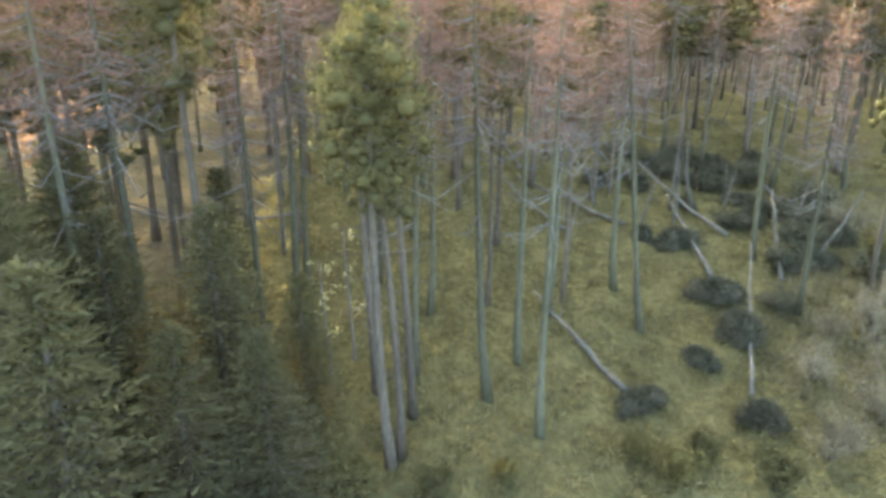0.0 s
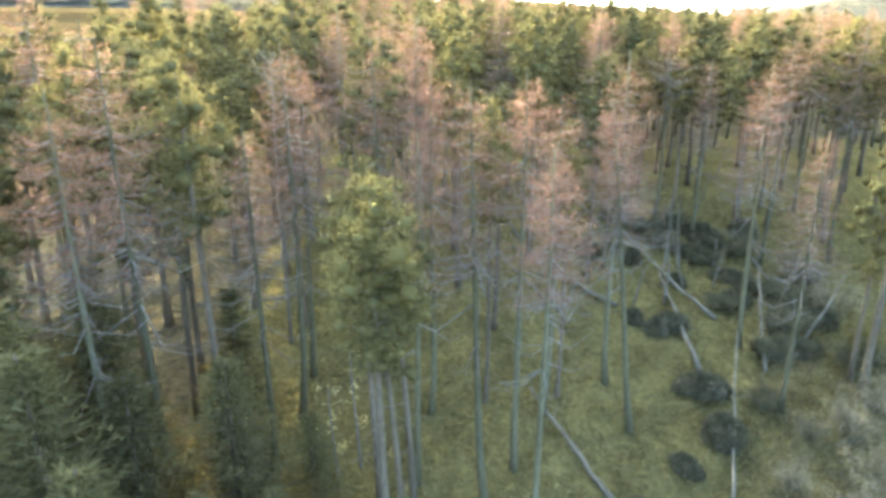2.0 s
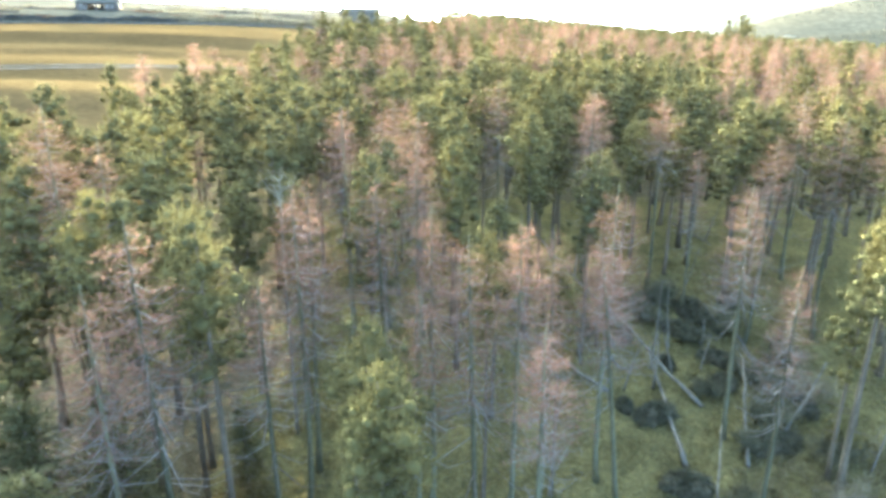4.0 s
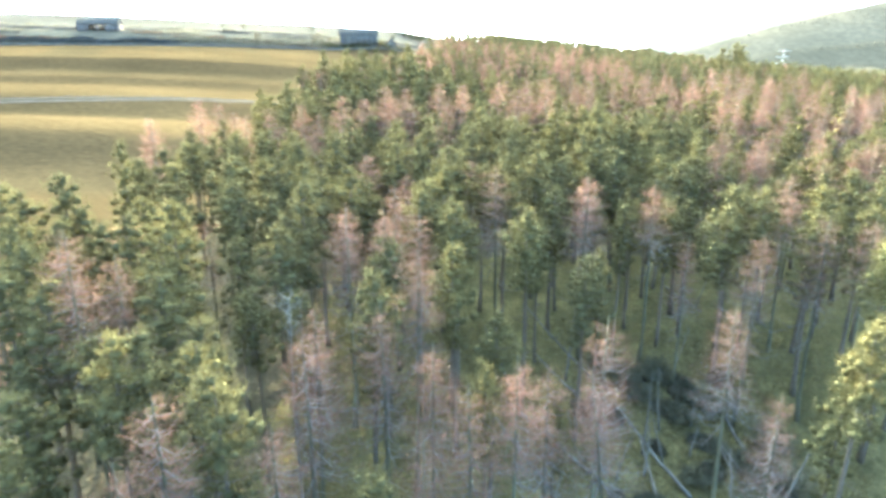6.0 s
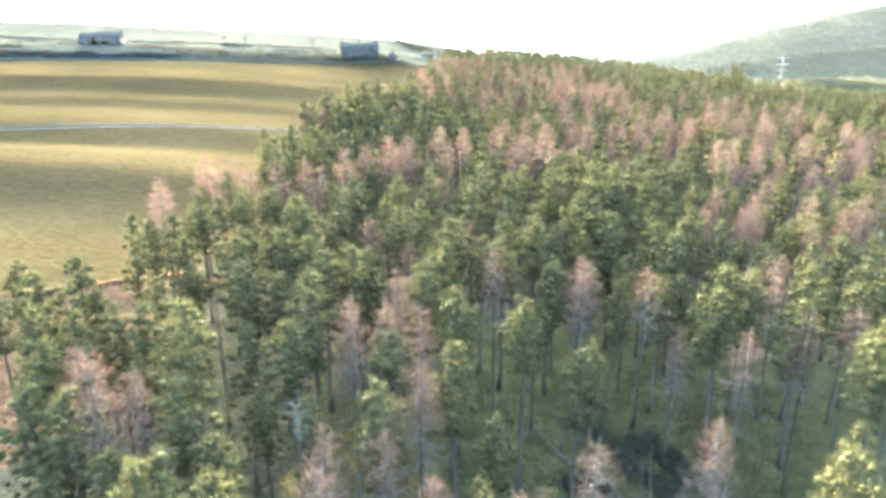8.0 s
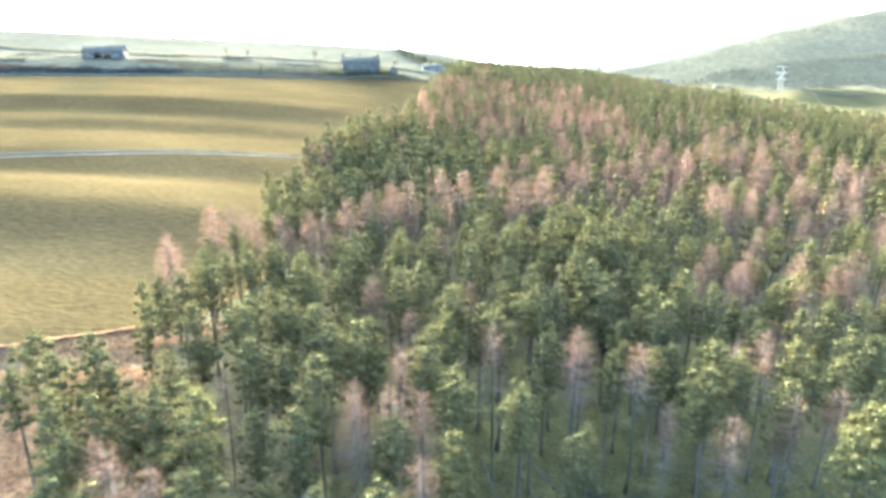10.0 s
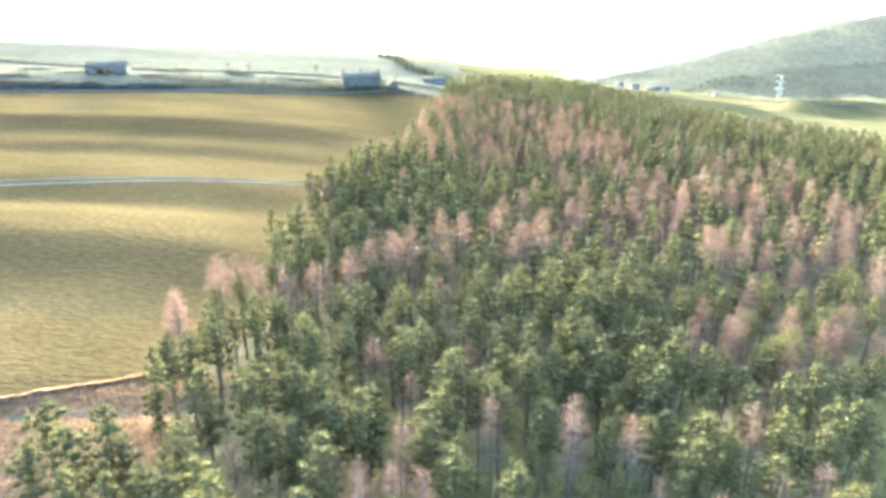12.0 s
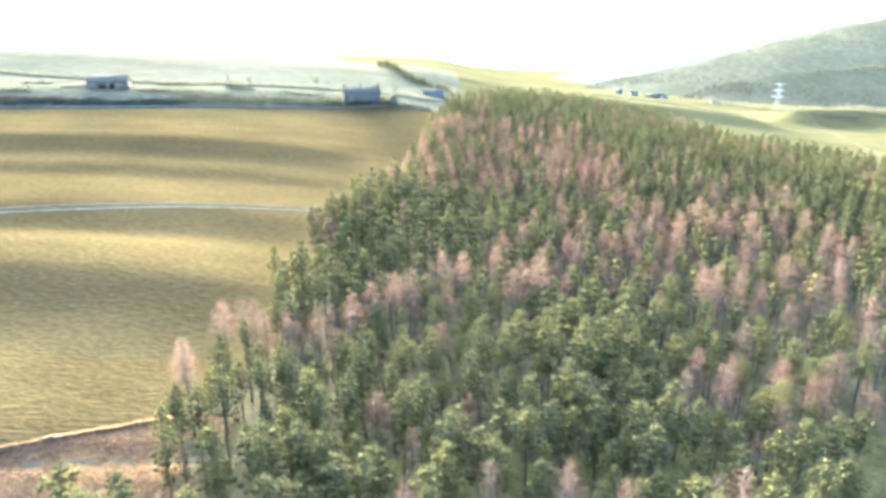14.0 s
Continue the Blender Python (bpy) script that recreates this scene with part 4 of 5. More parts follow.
def snag(x, y, height, r=0.12, branches=10, reach=1.0, lean=(0, 0), label="dead standing snag, bleached and broken off", lowest=0.3, droop=0.0, thick=1.0, wood=None):
    rs = np.random.RandomState(int(abs(x * 53 + y * 71)) % 9999)
    ob = thing("dead_snag", (x, y, g(x, y)), label, "dead tree", "dead snags")
    s = Soup()
    t = np.linspace(0, 1, 7)
    pts = np.stack([lean[0] * t + 0.06 * np.sin(5 * t + x), lean[1] * t, height * t - 0.2 * (t == 0)], 1)
    tube(s, pts, r * (1.1 - 0.85 * t), 7)
    part("trunk", s.mesh("trunk", DEADWOOD, True), ob)
    for k in range(branches):
        w = rs.uniform(lowest, 1.0)
        p = pts[0] + (pts[-1] - pts[0]) * w
        a = rs.uniform(0, 6.28)
        ln = reach * rs.uniform(0.4, 1.2)
        q = p + (math.cos(a) * ln * 0.6, math.sin(a) * ln * 0.6, rs.uniform(-0.2, 0.3) - droop * ln)
        e = p + (math.cos(a + 0.3) * ln, math.sin(a + 0.3) * ln, rs.uniform(-0.1, 0.9) - droop * ln)
        b = Soup()
        tube(b, [p, q, e], [0.035 * thick, 0.024 * thick, 0.008 * thick], 4, False)
        for j in range(3):
            m = q + (e - q) * rs.uniform(0, 0.9)
            tube(b, [m, m + rs.normal(0, 0.35, 3) + (0, 0, 0.15)], [0.015 * thick, 0.005 * thick], 3, False)
        part("branch", b.mesh("branch", wood or DEADWOOD), ob)


snag(17.9, 47.5, 5.2, 0.13, 3, 0.5)
snag(18.4, 50.0, 8.0, 0.12, 5, 0.6, (0.5, 0.6))
snag(-11.2, 42.2, 19.8, 0.14, 24, 1.35, (0.2, 0), "dead silver-grey pine with twisted bare branches", 0.84, -0.2, 1.15, SILVERWOOD)
snag(20.9, 53.0, 6.5, 0.11, 4, 0.6, (-0.6, 0))
snag(13.2, 60.5, 9.0, 0.12, 6, 0.8, (0.9, 0.3))
snag(24.2, 53.5, 2.6, 0.14, 0, 0.5)
for k, (x, y, h, lx, ly) in enumerate(((15.2, 47.0, 4.5, 1.4, 0.6), (20.0, 49.0, 6.0, -1.5, 0.4), (22.6, 49.5, 3.5, 0.6, 0.2), (26.0, 45.8, 5.0, 1.8, 0.5), (12.4, 50.5, 5.5, -1.2, 0.3), (24.6, 61.0, 6.0, 1.6, 0.0),
                                        (19.0, 65.0, 7.0, -1.8, 0.2), (9.0, 43.5, 4.0, 0.9, 0.6), (29.6, 56.0, 6.5, -2.0, 0.3), (16.8, 59.5, 5.0, 1.2, 0.1))):
    snag(x, y, h, 0.085, 3, 0.5, (lx, ly), "thin bleached dead pole leaning in the clearing")
snag(33.0, 76.0, 6.0, 0.09, 4, 0.8, (2.6, 1.2), "thin bleached dead pole leaning in the clearing")
snag(30.5, 38.0, 5.5, 0.10, 5, 0.8, (0.7, 0))


# ---- a small birch with its last gold leaves ----
def birch(x, y, height):
    rs = np.random.RandomState(31)
    ob = thing("birch_sapling", (x, y, g(x, y)), "slim birch sapling with a few last pale gold leaves", "tree")
    trunk, limbs, gold = Soup(), Soup(), Soup()
    pts, rad = stem(rs, height, 0.06, 0.15, 0.05)
    tube(trunk, pts, rad, 6)
    for k in range(26):
        z = height * rs.uniform(0.35, 0.98)
        p = along(pts, z)
        a = rs.uniform(0, 6.28)
        e = p + (math.cos(a) * 0.7, math.sin(a) * 0.7, 0.45)
        tube(limbs, [p, e], [0.015, 0.004], 3, False)
        c = p + (e - p) * rs.uniform(0.3, 1, (7, 1)) + rs.normal(0, 0.07, (7, 3))
        leaves(gold, rs, c, rs.normal(0, 1, (7, 3)) - (0, 0, 0.4), 0.09, 0.08)
    part("trunk", trunk.mesh("trunk", GREYTWIG, True), ob)
    tagged(part("branchwork", limbs.mesh("branchwork", BARK), ob), kind="stuff")
    tagged(part("foliage", gold.mesh("foliage", GOLDLEAF), ob, "pale gold leaves"), kind="stuff")


birch(-5.7, 29.0, 6.2)
birch(-4.7, 30.5, 7.5)


# ---- brush, grass and bracken ----
def scatter(name, label, category, material, count, area, keep, length, width, per, spread, seed, rise=0.8):
    """Tufts of blades on the ground within area; keep(x, y) says where."""
    rs = np.random.RandomState(seed)
    xs, ys = rs.uniform(area[0], area[1], count), rs.uniform(area[2], area[3], count)
    ok = np.array([keep(a, b) for a, b in zip(xs, ys)])
    xs, ys = xs[ok], ys[ok]
    c = np.stack([xs, ys, ground(xs, ys) - 0.03], 1)
    size = rs.uniform(0.6, 1.5, len(c))
    at = np.repeat(c, per, 0) + rs.normal(0, spread, (len(c) * per, 3)) * (1, 1, 0)
    lean = np.repeat(rs.normal(0, 0.4, (len(c), 3)), per, 0) + rs.normal(0, 0.35, (len(c) * per, 3)) + (0, -0.2, rise)
    s = Soup()
    leaves(s, rs, at, lean, length, width)
    tagged(new(name, s.mesh(name, material)), label, category, kind="stuff")


def low_ground(x, y):
    return abs(x) < 0.72 * y + 4 and x > -14


scatter("grass_tussocks", "dry yellowish grass tussocks covering the clearing", "grass", TUSSOCK, 14000, (-14, 46, 19, 72), low_ground, 0.62, 0.05, 8, 0.2, 301, 0.42)
scatter("bracken_patch", "dead orange-brown bracken on the heath by the track", "bracken", BRACKEN, 9000, (-100, -36, 60, 104), lambda x, y: y < 97.5 + 0.335 * (x + 53.6) - 0.6 and not 86.4 < y - 0.065 * (x + 70.5) < 91.6, 0.5, 0.10, 7, 0.25, 302, 0.4)
scatter("clearing_bracken", "dead straw-coloured bracken and brush at the clearing's side", "bracken", STRAW, 1500, (17, 34, 24, 41), lambda x, y: x > 0.55 * y and x < 0.75 * y + 4, 0.6, 0.07, 9, 0.25, 303, 0.8)


def bush(seed, material, n=900, size=1.0, blade=(0.35, 0.05), stems=14):
    rs = np.random.RandomState(seed)
    wood, leaf = Soup(), Soup()
    for k in range(stems):
        a, r = rs.uniform(0, 6.28), rs.uniform(0.3, 1.0) * size
        e = np.array([math.cos(a) * r, math.sin(a) * r, rs.uniform(0.6, 1.5) * size])
        tube(wood, [(0, 0, -0.1), e * 0.5 + rs.normal(0, 0.08, 3), e], [0.03, 0.02, 0.006], 3, False)
        m = n // stems
        c = e * rs.uniform(0.4, 1.1, (m, 1)) + rs.normal(0, 0.18 * size, (m, 3))
        leaves(leaf, rs, c, rs.normal(0, 0.6, (m, 3)) + (0, 0, 0.5), *blade)
    return wood.mesh("stems", BARK), leaf.mesh("twig_crown", material)


thorns = [bush(320 + k, SCRUB, 800, 1.1, (0.45, 0.025)) for k in range(2)]
heaths = [bush(340 + k, HEATHER, 1500, 1.1, (0.5, 0.035), 20) for k in range(2)]
greens = [bush(330 + k, NEEDLE, 1300, 0.9, (0.30, 0.07)) for k in range(2)]
for k, (x, y, s, kind) in enumerate(((20.5, 25.5, 1.5, 0), (22.5, 28.0, 1.6, 0), (18.8, 28.5, 1.1, 0), (24.2, 32.2, 1.6, 0), (21.6, 32.4, 1.0, 0), (16.6, 23.2, 1.4, 0), (9.8, 22.4, 1.1, 1), (11.2, 23.4, 1.0, 1), (8.4, 23.8, 0.8, 1),
                                      (-3.6, 21.6, 1.3, 1), (-0.2, 21.5, 0.9, 1), (-7.8, 27.0, 1.5, 1), (27.0, 34.5, 1.4, 0), (29.6, 40.2, 1.5, 1), (13.6, 21.8, 1.2, 1), (2.6, 22.3, 0.8, 1), (30.4, 45.5, 1.6, 0),
                                      (20.5, 57.5, 1.6, 2), (23.5, 54.0, 1.5, 2), (26.5, 55.5, 1.9, 2), (19.5, 60.0, 1.5, 2), (23.0, 60.5, 2.0, 2), (27.5, 46.5, 1.7, 2), (25.5, 43.5, 1.8, 2), (23.2, 40.6, 1.3, 2), (28.5, 39.0, 1.6, 2),
                                      (26.2, 48.8, 1.5, 2), (16.0, 56.5, 1.1, 2), (22.0, 46.6, 1.2, 2), (20.2, 35.4, 1.1, 2), (30.2, 50.5, 2.0, 2), (17.8, 62.5, 1.7, 2))):
    name, label, group = (("brush", "leafless thorny brush in the clearing", "brush in the clearing"), ("conifer_seedling", "low green conifer seedling on the wood floor", "seedlings"),
                          ("heather_bush", "dark wiry heather bush among fallen stems", "heather in the clearing"))[kind]
    ob = thing(name, (x, y, g(x, y)), label, "shrub", group, k * 71)
    ob.scale = (s, s, s * (0.62 if kind == 2 else 1.0))
    wood, leaf = (thorns, greens, heaths)[kind][k % 2]
    tagged(part("woody_base", wood, ob), kind="stuff")
    tagged(part("crown" if kind == 1 else "twig_crown", leaf, ob), kind="stuff")


# ---- fields: tracks, walls, hedges ----
def strip(name, line, width, material, label, category, lift=0.06, step=2.0):
    """A draped band along a line."""
    pts = np.array(line, float)
    seg = np.concatenate([[0], np.cumsum(np.linalg.norm(np.diff(pts, axis=0), axis=1))])
    d = np.arange(0, seg[-1], step)
    c = np.stack([np.interp(d, seg, pts[:, 0]), np.interp(d, seg, pts[:, 1])], 1)
    t = np.gradient(c, axis=0)
    t /= np.linalg.norm(t, axis=1)[:, None]
    nrm = np.stack([-t[:, 1], t[:, 0]], 1)
    w = width * (1 + 0.15 * np.sin(d * 0.37) + 0.1 * np.sin(d * 0.9))
    rows = [c + nrm * (w * k)[:, None] for k in (-0.5, -0.25, 0, 0.25, 0.5)]
    v = np.stack([np.concatenate([r, (ground(r[:, 0], r[:, 1]) + (lift if 0 < k < 4 else -0.12))[:, None]], 1) for k, r in enumerate(rows)], 1).reshape(-1, 3)
    f = []
    for i in range(len(c) - 1):
        for k in range(4):
            p = i * 5 + k
            f += [(p, p + 1, p + 6), (p, p + 6, p + 5)]
    return tagged(new(name, tri_mesh(name, v, f, material, True)), label, category, kind="structure")


FIELD_TRACK = [(-230, 178), (-140.6, 197.9), (-124.2, 200.6), (-107.0, 202.8), (-89.4, 204.9), (-71.2, 206.1), (-56.4, 206.9), (-44.1, 209.1), (-36, 209.6)]
strip("field_track", FIELD_TRACK, 1.0, GRAVEL, "pale gravel farm track across the pasture", "track", 0.12)
strip("track_verge", [(x, y + 2.0) for x, y in FIELD_TRACK], 1.6, SOIL, "bare brown verge beside the farm track", "verge", 0.10)
strip("field_track", [(x, y + 3.6) for x, y in FIELD_TRACK], 0.4, GRAVEL, "thin pale wheel rut above the farm track", "track", 0.12)
strip("heath_track", [(-112, 85.9), (-70.5, 88.6), (-56, 89.5), (-40, 90.6)], 2.5, DIRT, "brown earth track along the heath", "track", 0.05)


def stone_wall(line, height, thick, label, material=STONE, step=1.2, name="field_wall"):
    """A low wall that follows the ground, uneven on top."""
    pts = np.array(line, float)
    seg = np.concatenate([[0], np.cumsum(np.linalg.norm(np.diff(pts, axis=0), axis=1))])
    d = np.arange(0, seg[-1], step)
    c = np.stack([np.interp(d, seg, pts[:, 0]), np.interp(d, seg, pts[:, 1])], 1)
    t = np.gradient(c, axis=0)
    t /= np.linalg.norm(t, axis=1)[:, None]
    nrm = np.stack([-t[:, 1], t[:, 0]], 1)
    rs = np.random.RandomState(int(seg[-1]))
    top = height * (1 + rs.uniform(-0.22, 0.18, len(d)))
    z = ground(c[:, 0], c[:, 1])
    ring = [(-0.6, -0.3, 0), (-0.5, 0, 0.55), (-0.35, 0, 1), (0.35, 0, 1), (0.5, 0, 0.55), (0.6, -0.3, 0)]
    v = np.stack([np.concatenate([c + nrm * thick * a, (z + b + top * h)[:, None]], 1) for a, b, h in ring], 1)
    v += rs.normal(0, 0.03, v.shape)
    f = []
    for i in range(len(c) - 1):
        for k in range(5):
            p = i * 6 + k
            f += [(p, p + 1, p + 7), (p, p + 7, p + 6)]
    tagged(new(name, tri_mesh(name, v.reshape(-1, 3), f, material)), label, "wall", kind="structure")


stone_wall([(-150, 65.2), (-73, 91), (-53.5, 97.5), (-43, 101)], 0.5, 1.1, "low bracken-grown dyke between pasture and heath", HEATH)
stone_wall([(-420, 326), (-242, 355.5), (-170, 367.5), (-106, 383), (-60, 397), (-6, 423)], 0.9, 0.7, "dry stone wall along the top of the pasture")
stone_wall([(-460, 525), (-319, 480), (-197, 434), (-135, 440), (-60, 448), (10, 465)], 1.0, 0.8, "dry stone wall by the farm lane")
stone_wall([(166, 716), (257, 692), (310, 624), (357, 600), (420, 640)], 0.9, 0.8, "dry stone wall between the valley fields")
strip("farm_lane", [(-460, 516), (-319, 471), (-197, 425), (-135, 431), (-30, 436), (10, 452)], 3.0, DIRT, "brown farm lane past the barn", "lane", 0.1, 4.0)
strip("valley_lane", [(120, 800), (240, 770), (330, 690), (345, 600), (300, 430), (270, 360)], 2.0, DIRT, "brown lane winding down the valley side", "lane", 0.15, 4.0)


def hedge(name, line, height, depth, label, material, seed, per_metre=26):
    rs = np.random.RandomState(seed)
    pts = np.array(line, float)
    seg = np.concatenate([[0], np.cumsum(np.linalg.norm(np.diff(pts, axis=0), axis=1))])
    n = int(seg[-1] * per_metre)
    d = rs.uniform(0, seg[-1], n)
    c = np.stack([np.interp(d, seg, pts[:, 0]), np.interp(d, seg, pts[:, 1])], 1) + rs.normal(0, depth / 2, (n, 2))
    lump = np.clip(0.55 + 0.45 * np.sin(d * 0.21 + seed) + 0.3 * np.sin(d * 0.53), 0.15, 1.3)
    z = ground(c[:, 0], c[:, 1]) + rs.uniform(0, 1, n) ** 0.8 * height * lump
    s = Soup()
    leaves(s, rs, np.concatenate([c, z[:, None]], 1), rs.normal(0, 0.6, (n, 3)) + (0, 0, 0.7), 1.0, 0.28)
    tagged(new(name, s.mesh(name, material)), label, "hedge", kind="stuff")


hedge("hedgerow", [(-330, 348), (-244, 366), (-190, 374), (-150, 382)], 2.4, 4.0, "dark overgrown hedge before the barn", DARKHEDGE, 401, 130)
hedge("rough_scrub", [(-150, 386), (-107, 396), (-70, 405), (-8, 430)], 2.0, 8.0, "pale leafless scrub along the pasture's top wall", SCRUB, 402, 120)
hedge("lane_hedge", [(-400, 512), (-197, 439), (-100, 446), (0, 466)], 2.5, 3.0, "thin hedge beside the farm lane", SCRUB, 403, 22)
hedge("gorse_clump", [(-38, 412), (-23, 420)], 4.0, 5.0, "dark bushes round the farmhouse", SPRUCE, 404, 120)
hedge("gorse_clump", [(-68, 401), (-43, 408)], 3.0, 4.0, "dark bushes round the farmhouse", SPRUCE, 405, 100)
hedge("valley_trees", [(345, 850), (372, 745), (425, 672), (500, 690), (600, 740)], 6.0, 9.0, "leafless trees along the foot of the far hill", SCRUB, 407, 60)
hedge("valley_scrub", [(430, 770), (480, 740), (500, 640), (440, 520), (380, 420)], 3.5, 26.0, "brown scrub on the valley slope", SCRUB, 406, 40)
# rough ground between the top wall and the farm lane
scrub_rng = np.random.RandomState(88)
for k in range(46):
    x = -430 + 425 * scrub_rng.uniform()
    low = 372 + 0.17 * (x + 171) + 0.0009 * max(x + 171, 0) ** 2
    y = low + (min(430, low + 60) - low) * scrub_rng.uniform()
    w = scrub_rng.uniform(5, 16)
    hedge("scrub_patch", [(x - w, y - 0.15 * w), (x + w, y + 0.15 * w)], scrub_rng.uniform(0.8, 1.7), scrub_rng.uniform(2, 5), "patch of low leafless scrub on the rough ground by the farm", (SCRUB, DARKHEDGE, HEATH)[k % 3], 420 + k, 26)
# shelter belt on the hill
belt_rng = np.random.RandomState(77)
belt = []
for k in range(150):
    w = belt_rng.uniform()
    x, y = 10 - 68 * w + belt_rng.normal(0, 2), float(table(w, ((0, 540), (0.52, 558), (1, 640)))) + belt_rng.normal(0, 4)
    belt.append((x, y, g(x, y), belt_rng.uniform(4.5, 7.5), belt_rng.uniform(0, 6.28), 1.4))
joined("shelter_belt", far_spruces, 18, belt, SPRUCE_NAMES, SPRUCE_MATS, "dark conifer shelter belt climbing the far slope")
# three taller trees that rise over the canopy
for x, y, h in ((119.8, 264, 27), (123.5, 268, 26), (115.5, 268, 24.5)):
    stand("P", x, y, height=h, variant=5, width=1.3, label="tall dark pine rising above the canopy")

# bare field trees
bares = [[(n, s.mesh(n, m, n == "trunk")) for n, s, m in zip(("trunk", "branchwork", "twig_crown"), bare_tree_parts(500 + k, 9, 3.6), (BARK, BARK, SCRUB))] for k in range(2)]
for k, (x, y, h) in enumerate(((-105, 387, 9.5), (-73, 398, 9.0), (-69, 400, 8.0), (-125, 432, 8), (-84, 446, 9), (-30, 450, 8), (12, 500, 8), (-142, 442, 7), (395, 700, 8), (300, 800, 9), (330, 830, 9))):
    plant("bare_tree", bares[k % 2], (x, y, g(x, y) - 0.1), h, 9.0, k * 97, 1.0, "leafless broad tree on the field boundary", "tree", "bare field trees")


# ---- farm buildings ----
def gable_roof(soup, x0, x1, y0, y1, z, rise, over=0.4, thick=0.18):
    """A pitched roof with its ridge along x."""
    ym = (y0 + y1) / 2
    k = rise / (ym - y0)
    a, b, e = x0 - over, x1 + over, y0 - over
    f = y1 + over
    ze = z - over * k
    v = [(a, e, ze), (b, e, ze), (b, ym, z + rise), (a, ym, z + rise), (a, f, ze), (b, f, ze)]
    v += [(p, q, r + thick) for p, q, r in v]
    soup.add(v, [(0, 2, 1), (0, 3, 2), (3, 5, 2), (3, 4, 5), (6, 7, 8), (6, 8, 9), (9, 8, 11), (9, 11, 10), (0, 1, 7), (0, 7, 6), (4, 10, 11), (4, 11, 5), (0, 6, 9), (0, 9, 3), (3, 9, 10), (3, 10, 4), (1, 2, 8), (1, 8, 7), (2, 5, 11), (2, 11, 8)])


def shed(name, x, y, length, depth, eaves, rise, turn, label, wall_m, roof_m, bays=0):
    ob = thing(name, (x, y, g(x, y)), label, "farm building", turn=turn)
    h, w = length / 2, depth / 2
    s = Soup()
    gable_roof(s, -h, h, -w, w, eaves, rise)
    part("roof", s.mesh("roof", roof_m), ob)
    if bays:
        s = Soup()
        box(s, (-h, w - 0.3, -1), (h, w, eaves * 0.45))
        part("rear_wall", s.mesh("rear_wall", wall_m), ob)
        for sx in (-h, h - 0.3):
            s = Soup()
            box(s, (sx, -w, -1), (sx + 0.3, w, eaves))
            s.add([(sx, -w, eaves), (sx, w, eaves), (sx, 0, eaves + rise), (sx + 0.3, -w, eaves), (sx + 0.3, w, eaves), (sx + 0.3, 0, eaves + rise)], [(0, 1, 2), (3, 5, 4)])
            part("end_wall", s.mesh("end_wall", wall_m), ob)
        for k in range(bays + 1):
            px = -h + 0.4 + (length - 0.8) * k / bays
            for py in (-w + 0.2, w - 0.2):
                s = Soup()
                box(s, (px - 0.6, py - 0.2, -1), (px + 0.6, py + 0.2, eaves))
                part("post", s.mesh("post", wall_m), ob)
        s = Soup()
        box(s, (-h, -w, eaves - 0.7), (h, -w + 0.25, eaves))
        part("lintel", s.mesh("lintel", wall_m), ob)
        # the outer bays are boarded up, front and back
        for sx, wide in ((-1, 0.22), (1, 0.30)):
            for name, y0, y1 in (("front_wall", -w, -w + 0.25), ("rear_boarding", w - 0.25, w)):
                a, b = sorted((sx * (h - 0.02), sx * (h - length * wide)))
                s = Soup()
                box(s, (a, y0 + 0.03, -1), (b, y1 - 0.03, eaves - 0.02))
                part(name, s.mesh(name, wall_m), ob)
    else:
        s = Soup()
        box(s, (-h, -w, -1), (h, w, eaves))
        s.add([(-h, -w, eaves), (-h, w, eaves), (-h, 0, eaves + rise), (h, -w, eaves), (h, w, eaves), (h, 0, eaves + rise)], [(0, 1, 2), (3, 5, 4)])
        part("wall", s.mesh("wall", wall_m), ob)
        for k in range(max(1, int(length / 3.2))):
            px = -h + 1.6 + k * 3.2
            if px > h - 0.8:
                break
            if eaves > 3 and k == 1:
                s = Soup()
                box(s, (px - 0.5, -w - 0.05, -0.2), (px + 0.5, -w + 0.05, 2.0))
                door = part("door", s.mesh("door", BOARD), ob)
                s = Soup()
                box(s, (px + 0.34, -w - 0.11, 0.92), (px + 0.40, -w - 0.05, 1.04))
                part("handle", s.mesh("handle", STEEL), door, "steel door handle")
                continue
            for z in ((1.0, 3.4) if eaves > 4.8 else (1.0,)):
                s = Soup()
                for lo, hi in (((-0.55, 0.0), (0.55, 0.1)), ((-0.55, 1.2), (0.55, 1.3)), ((-0.55, 0.1), (-0.45, 1.2)), ((0.45, 0.1), (0.55, 1.2)), ((-0.03, 0.1), (0.03, 1.2))):
                    box(s, (px + lo[0], -w - 0.07, z + lo[1]), (px + hi[0], -w + 0.05, z + hi[1]))
                window = part("window", s.mesh("window", WHITEWASH), ob, "pale painted window frame")
                for dx in (-0.24, 0.24):
                    s = Soup()
                    box(s, (px + dx - 0.205, -w - 0.04, z + 0.1), (px + dx + 0.205, -w + 0.04, z + 1.2))
                    part("pane", s.mesh("pane", WINDOWGLASS), window, "dark glass")
                s = Soup()
                box(s, (px - 0.65, -w - 0.16, z - 0.1), (px + 0.65, -w + 0.05, z))
                part("sill", s.mesh("sill", STONE), window)
    return ob


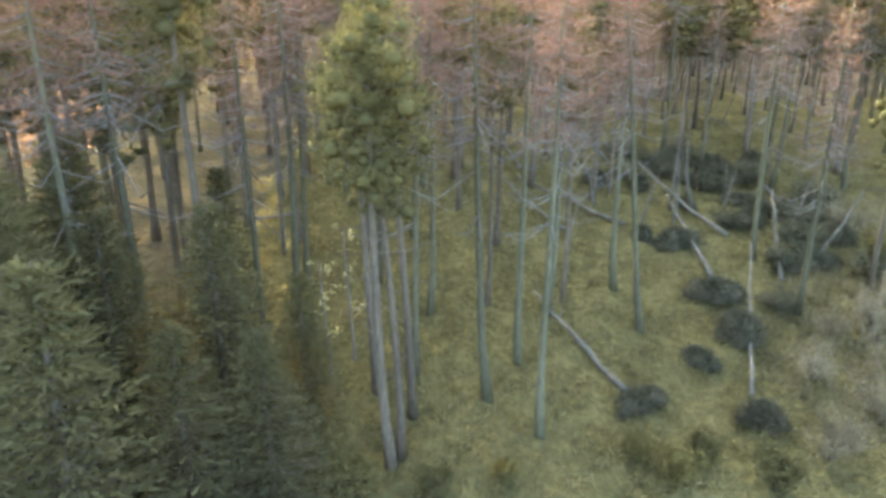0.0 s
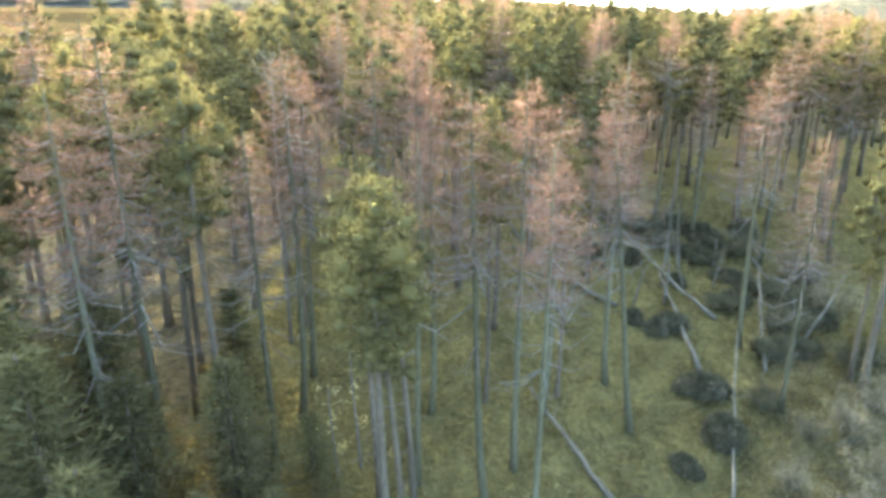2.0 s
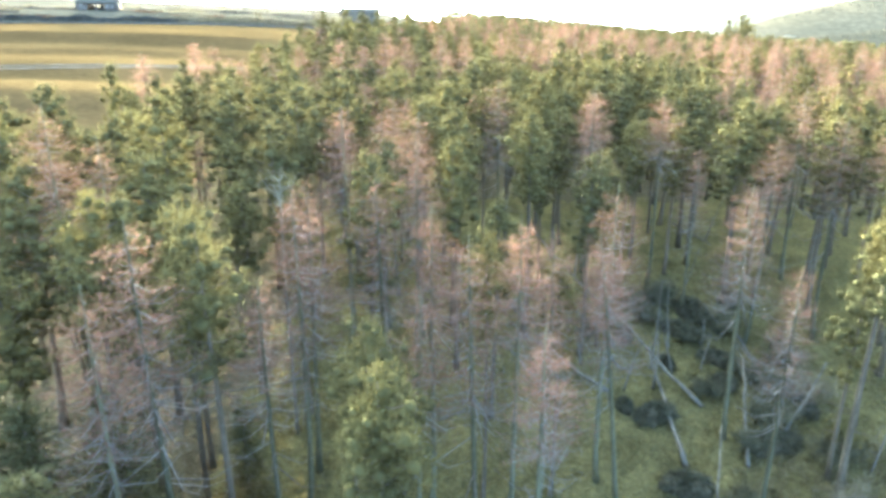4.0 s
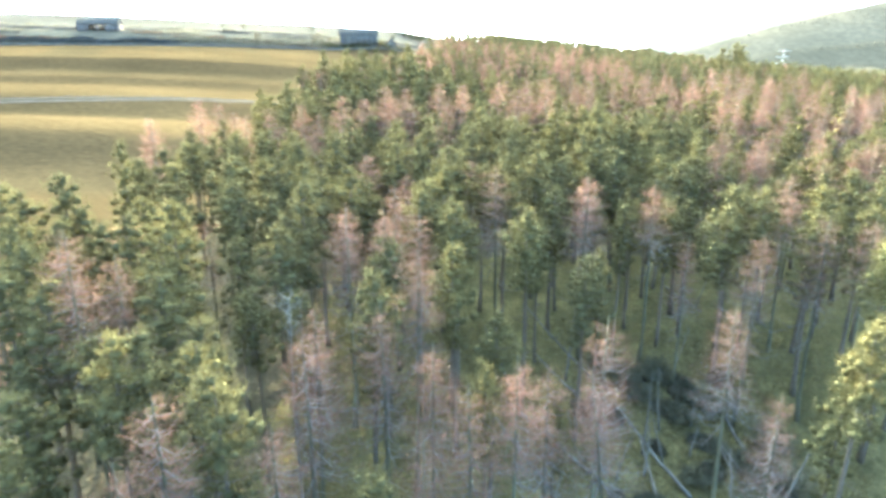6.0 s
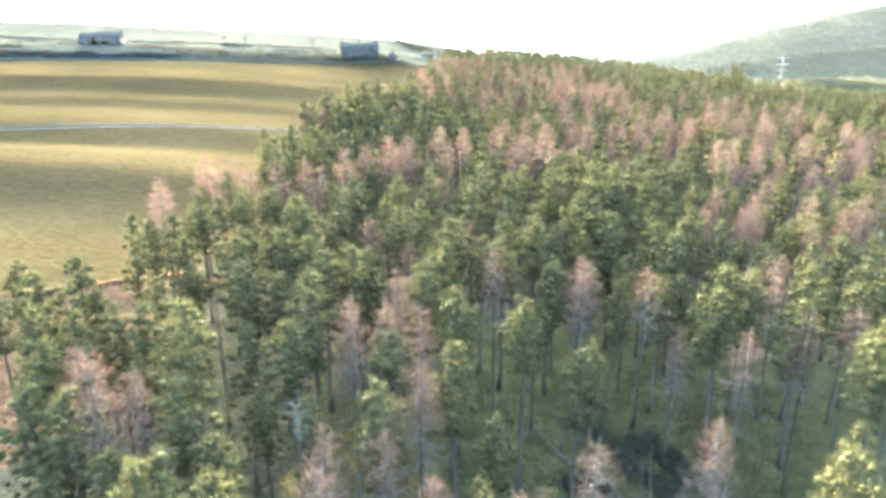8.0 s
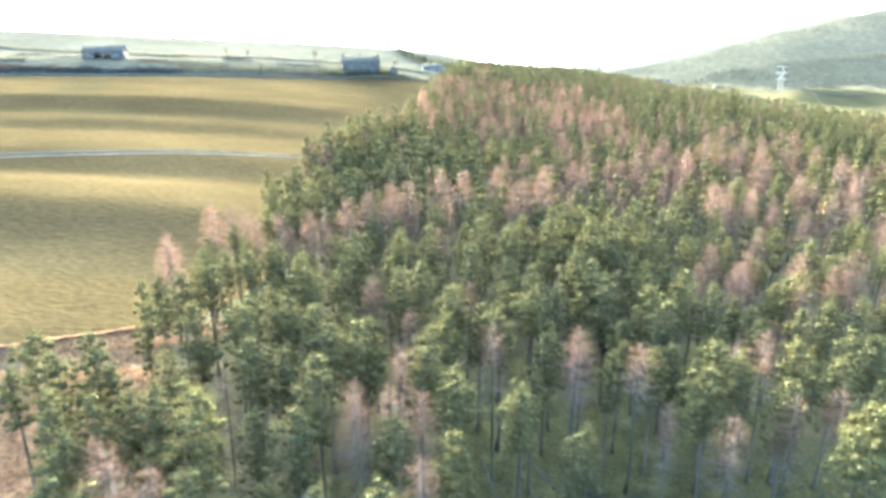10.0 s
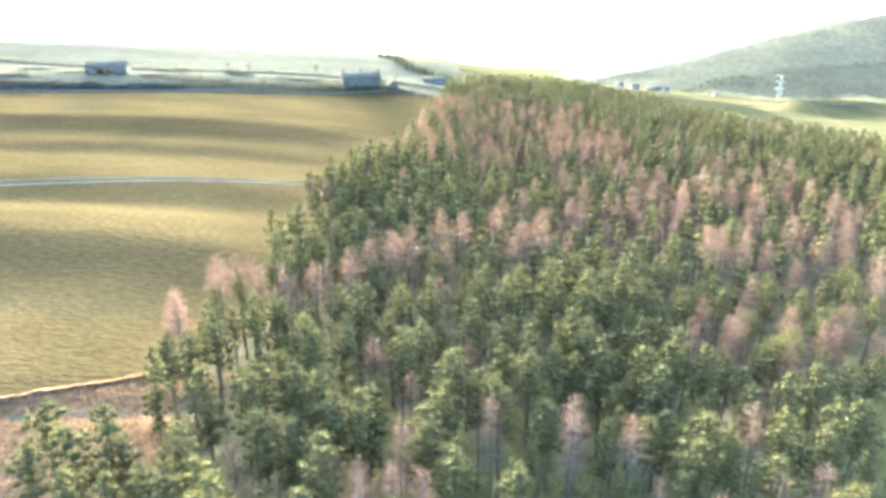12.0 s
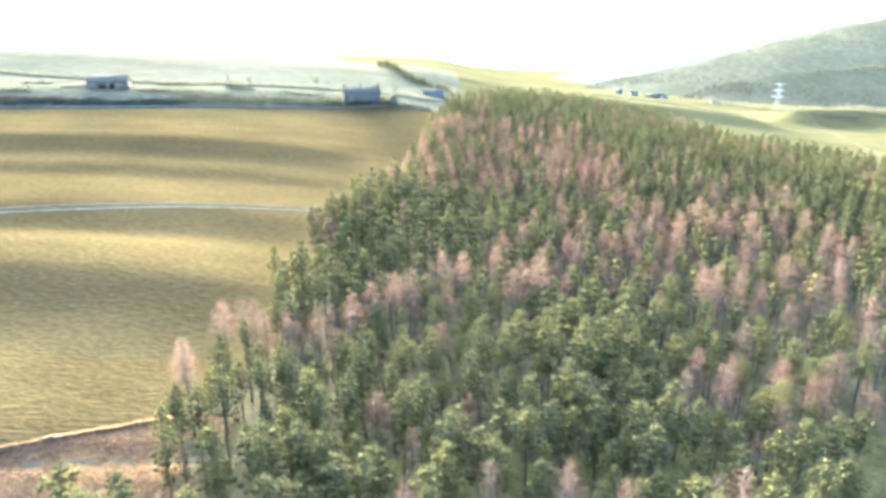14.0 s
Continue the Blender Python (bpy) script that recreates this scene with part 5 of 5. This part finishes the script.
shed("barn", -203, 404, 22.5, 10.0, 3.8, 4.0, 7, "grey field barn with sheet roof and open middle bays", BOARD, SHEET, 4)
house = shed("farmhouse", -49, 411, 23.0, 8.5, 5.8, 4.2, 12, "grey stone farmhouse with slate roof and chimneys", STONE, SLATE)
for cx in (-11.1, -0.4, 10.2):
    s = Soup()
    box(s, (cx, -0.5, 8.6), (cx + 0.9, 0.5, 11.4))
    chimney = part("chimney", s.mesh("chimney", STONE), house)
    for dy in (-0.25, 0.25):
        s = Soup()
        tube(s, [(cx + 0.45, dy, 11.35), (cx + 0.45, dy, 12.0)], [0.17, 0.13], 8)
        part("chimney_pot", s.mesh("chimney_pot", DIRT), chimney, "clay chimney pot")
shed("farm_cottage", -30.0, 419, 8.0, 6.0, 3.2, 2.6, 100, "low stone outbuilding with slate roof beside the farmhouse", STONE, SLATE)
shed("farm_byre", -4, 500, 17.0, 7.0, 2.8, 2.2, 5, "low whitewashed byre near the wood's end", WHITEWASH, SHEET)
shed("valley_shed", 293, 886, 20.0, 10.0, 3.4, 2.4, -14, "long grey farm shed in the valley", BOARD, SHEET)
shed("valley_house", 272, 905, 11.0, 7.0, 4.4, 2.8, 20, "white valley farmhouse with slate roof", WHITEWASH, SLATE)
shed("valley_house", 250, 900, 9.0, 6.0, 4.0, 2.6, -30, "white valley cottage with slate roof", WHITEWASH, SLATE)
shed("valley_house", 315, 905, 10.0, 7.0, 4.2, 2.6, 40, "white valley cottage beside the farm shed", WHITEWASH, SLATE)
shed("valley_shed", 350, 818, 8.0, 6.0, 2.8, 1.8, 10, "small pale field shed in the valley", WHITEWASH, SHEET)
shed("valley_shed", 364, 815, 5.0, 5.0, 2.8, 1.8, 10, "small pale field shed in the valley", WHITEWASH, SHEET)


# ---- pylon ----
def pylon(x, y, height, turn):
    ob = thing("pylon", (x, y, g(x, y)), "galvanised lattice pylon with three pairs of cross-arms", "pylon", turn=turn)
    H = height

    def half(z):
        return 2.3 * (1 - z / H) ** 1.2 + 0.45

    levels = [0, 0.13, 0.25, 0.36, 0.46, 0.55, 0.63, 0.71, 0.79, 0.87, 0.95, 1.0]
    for sx, sy in ((-1, -1), (1, -1), (1, 1), (-1, 1)):
        s = Soup()
        tube(s, [(sx * half(u * H), sy * half(u * H), u * H - (0.5 if u == 0 else 0)) for u in levels], [0.09] * len(levels), 4)
        part("leg", s.mesh("leg", STEEL), ob)
    for u, v in zip(levels, levels[1:]):
        s = Soup()
        p, q = half(u * H), half(v * H)
        corners = ((-1, -1), (1, -1), (1, 1), (-1, 1))
        for (ax, ay), (bx, by) in zip(corners, corners[1:] + corners[:1]):
            tube(s, [(ax * p, ay * p, u * H), (bx * q, by * q, v * H)], [0.03, 0.03], 3, False)
            tube(s, [(bx * p, by * p, u * H), (ax * q, ay * q, v * H)], [0.03, 0.03], 3, False)
        part("bracing", s.mesh("bracing", STEEL), ob)
    for u, reach in ((0.50, 6.6), (0.72, 6.9), (0.95, 6.4)):
        for sx in (-1, 1):
            s = Soup()
            z, p = u * H, half(u * H)
            for sy in (-1, 1):
                tube(s, [(sx * p, sy * p, z), (sx * reach, 0, z + 0.2)], [0.26, 0.2], 4)
                tube(s, [(sx * p, sy * p, z + 1.3), (sx * reach, 0, z + 0.2)], [0.16, 0.12], 4)
            for w in (0.3, 0.6):
                tube(s, [(sx * (p + (reach - p) * w), p * (1 - w), z), (sx * (p + (reach - p) * w), -p * (1 - w), z + 1.3 * (1 - w))], [0.06, 0.06], 3, False)
            arm = part("cross_arm", s.mesh("cross_arm", STEEL), ob)
            s = Soup()
            tube(s, [(sx * reach, 0, z + 0.1), (sx * reach, 0, z - 1.8)], [0.14, 0.14], 5)
            part("insulator", s.mesh("insulator", SLATE), arm, "dark insulator string")


pylon(397, 756, 31, -24)
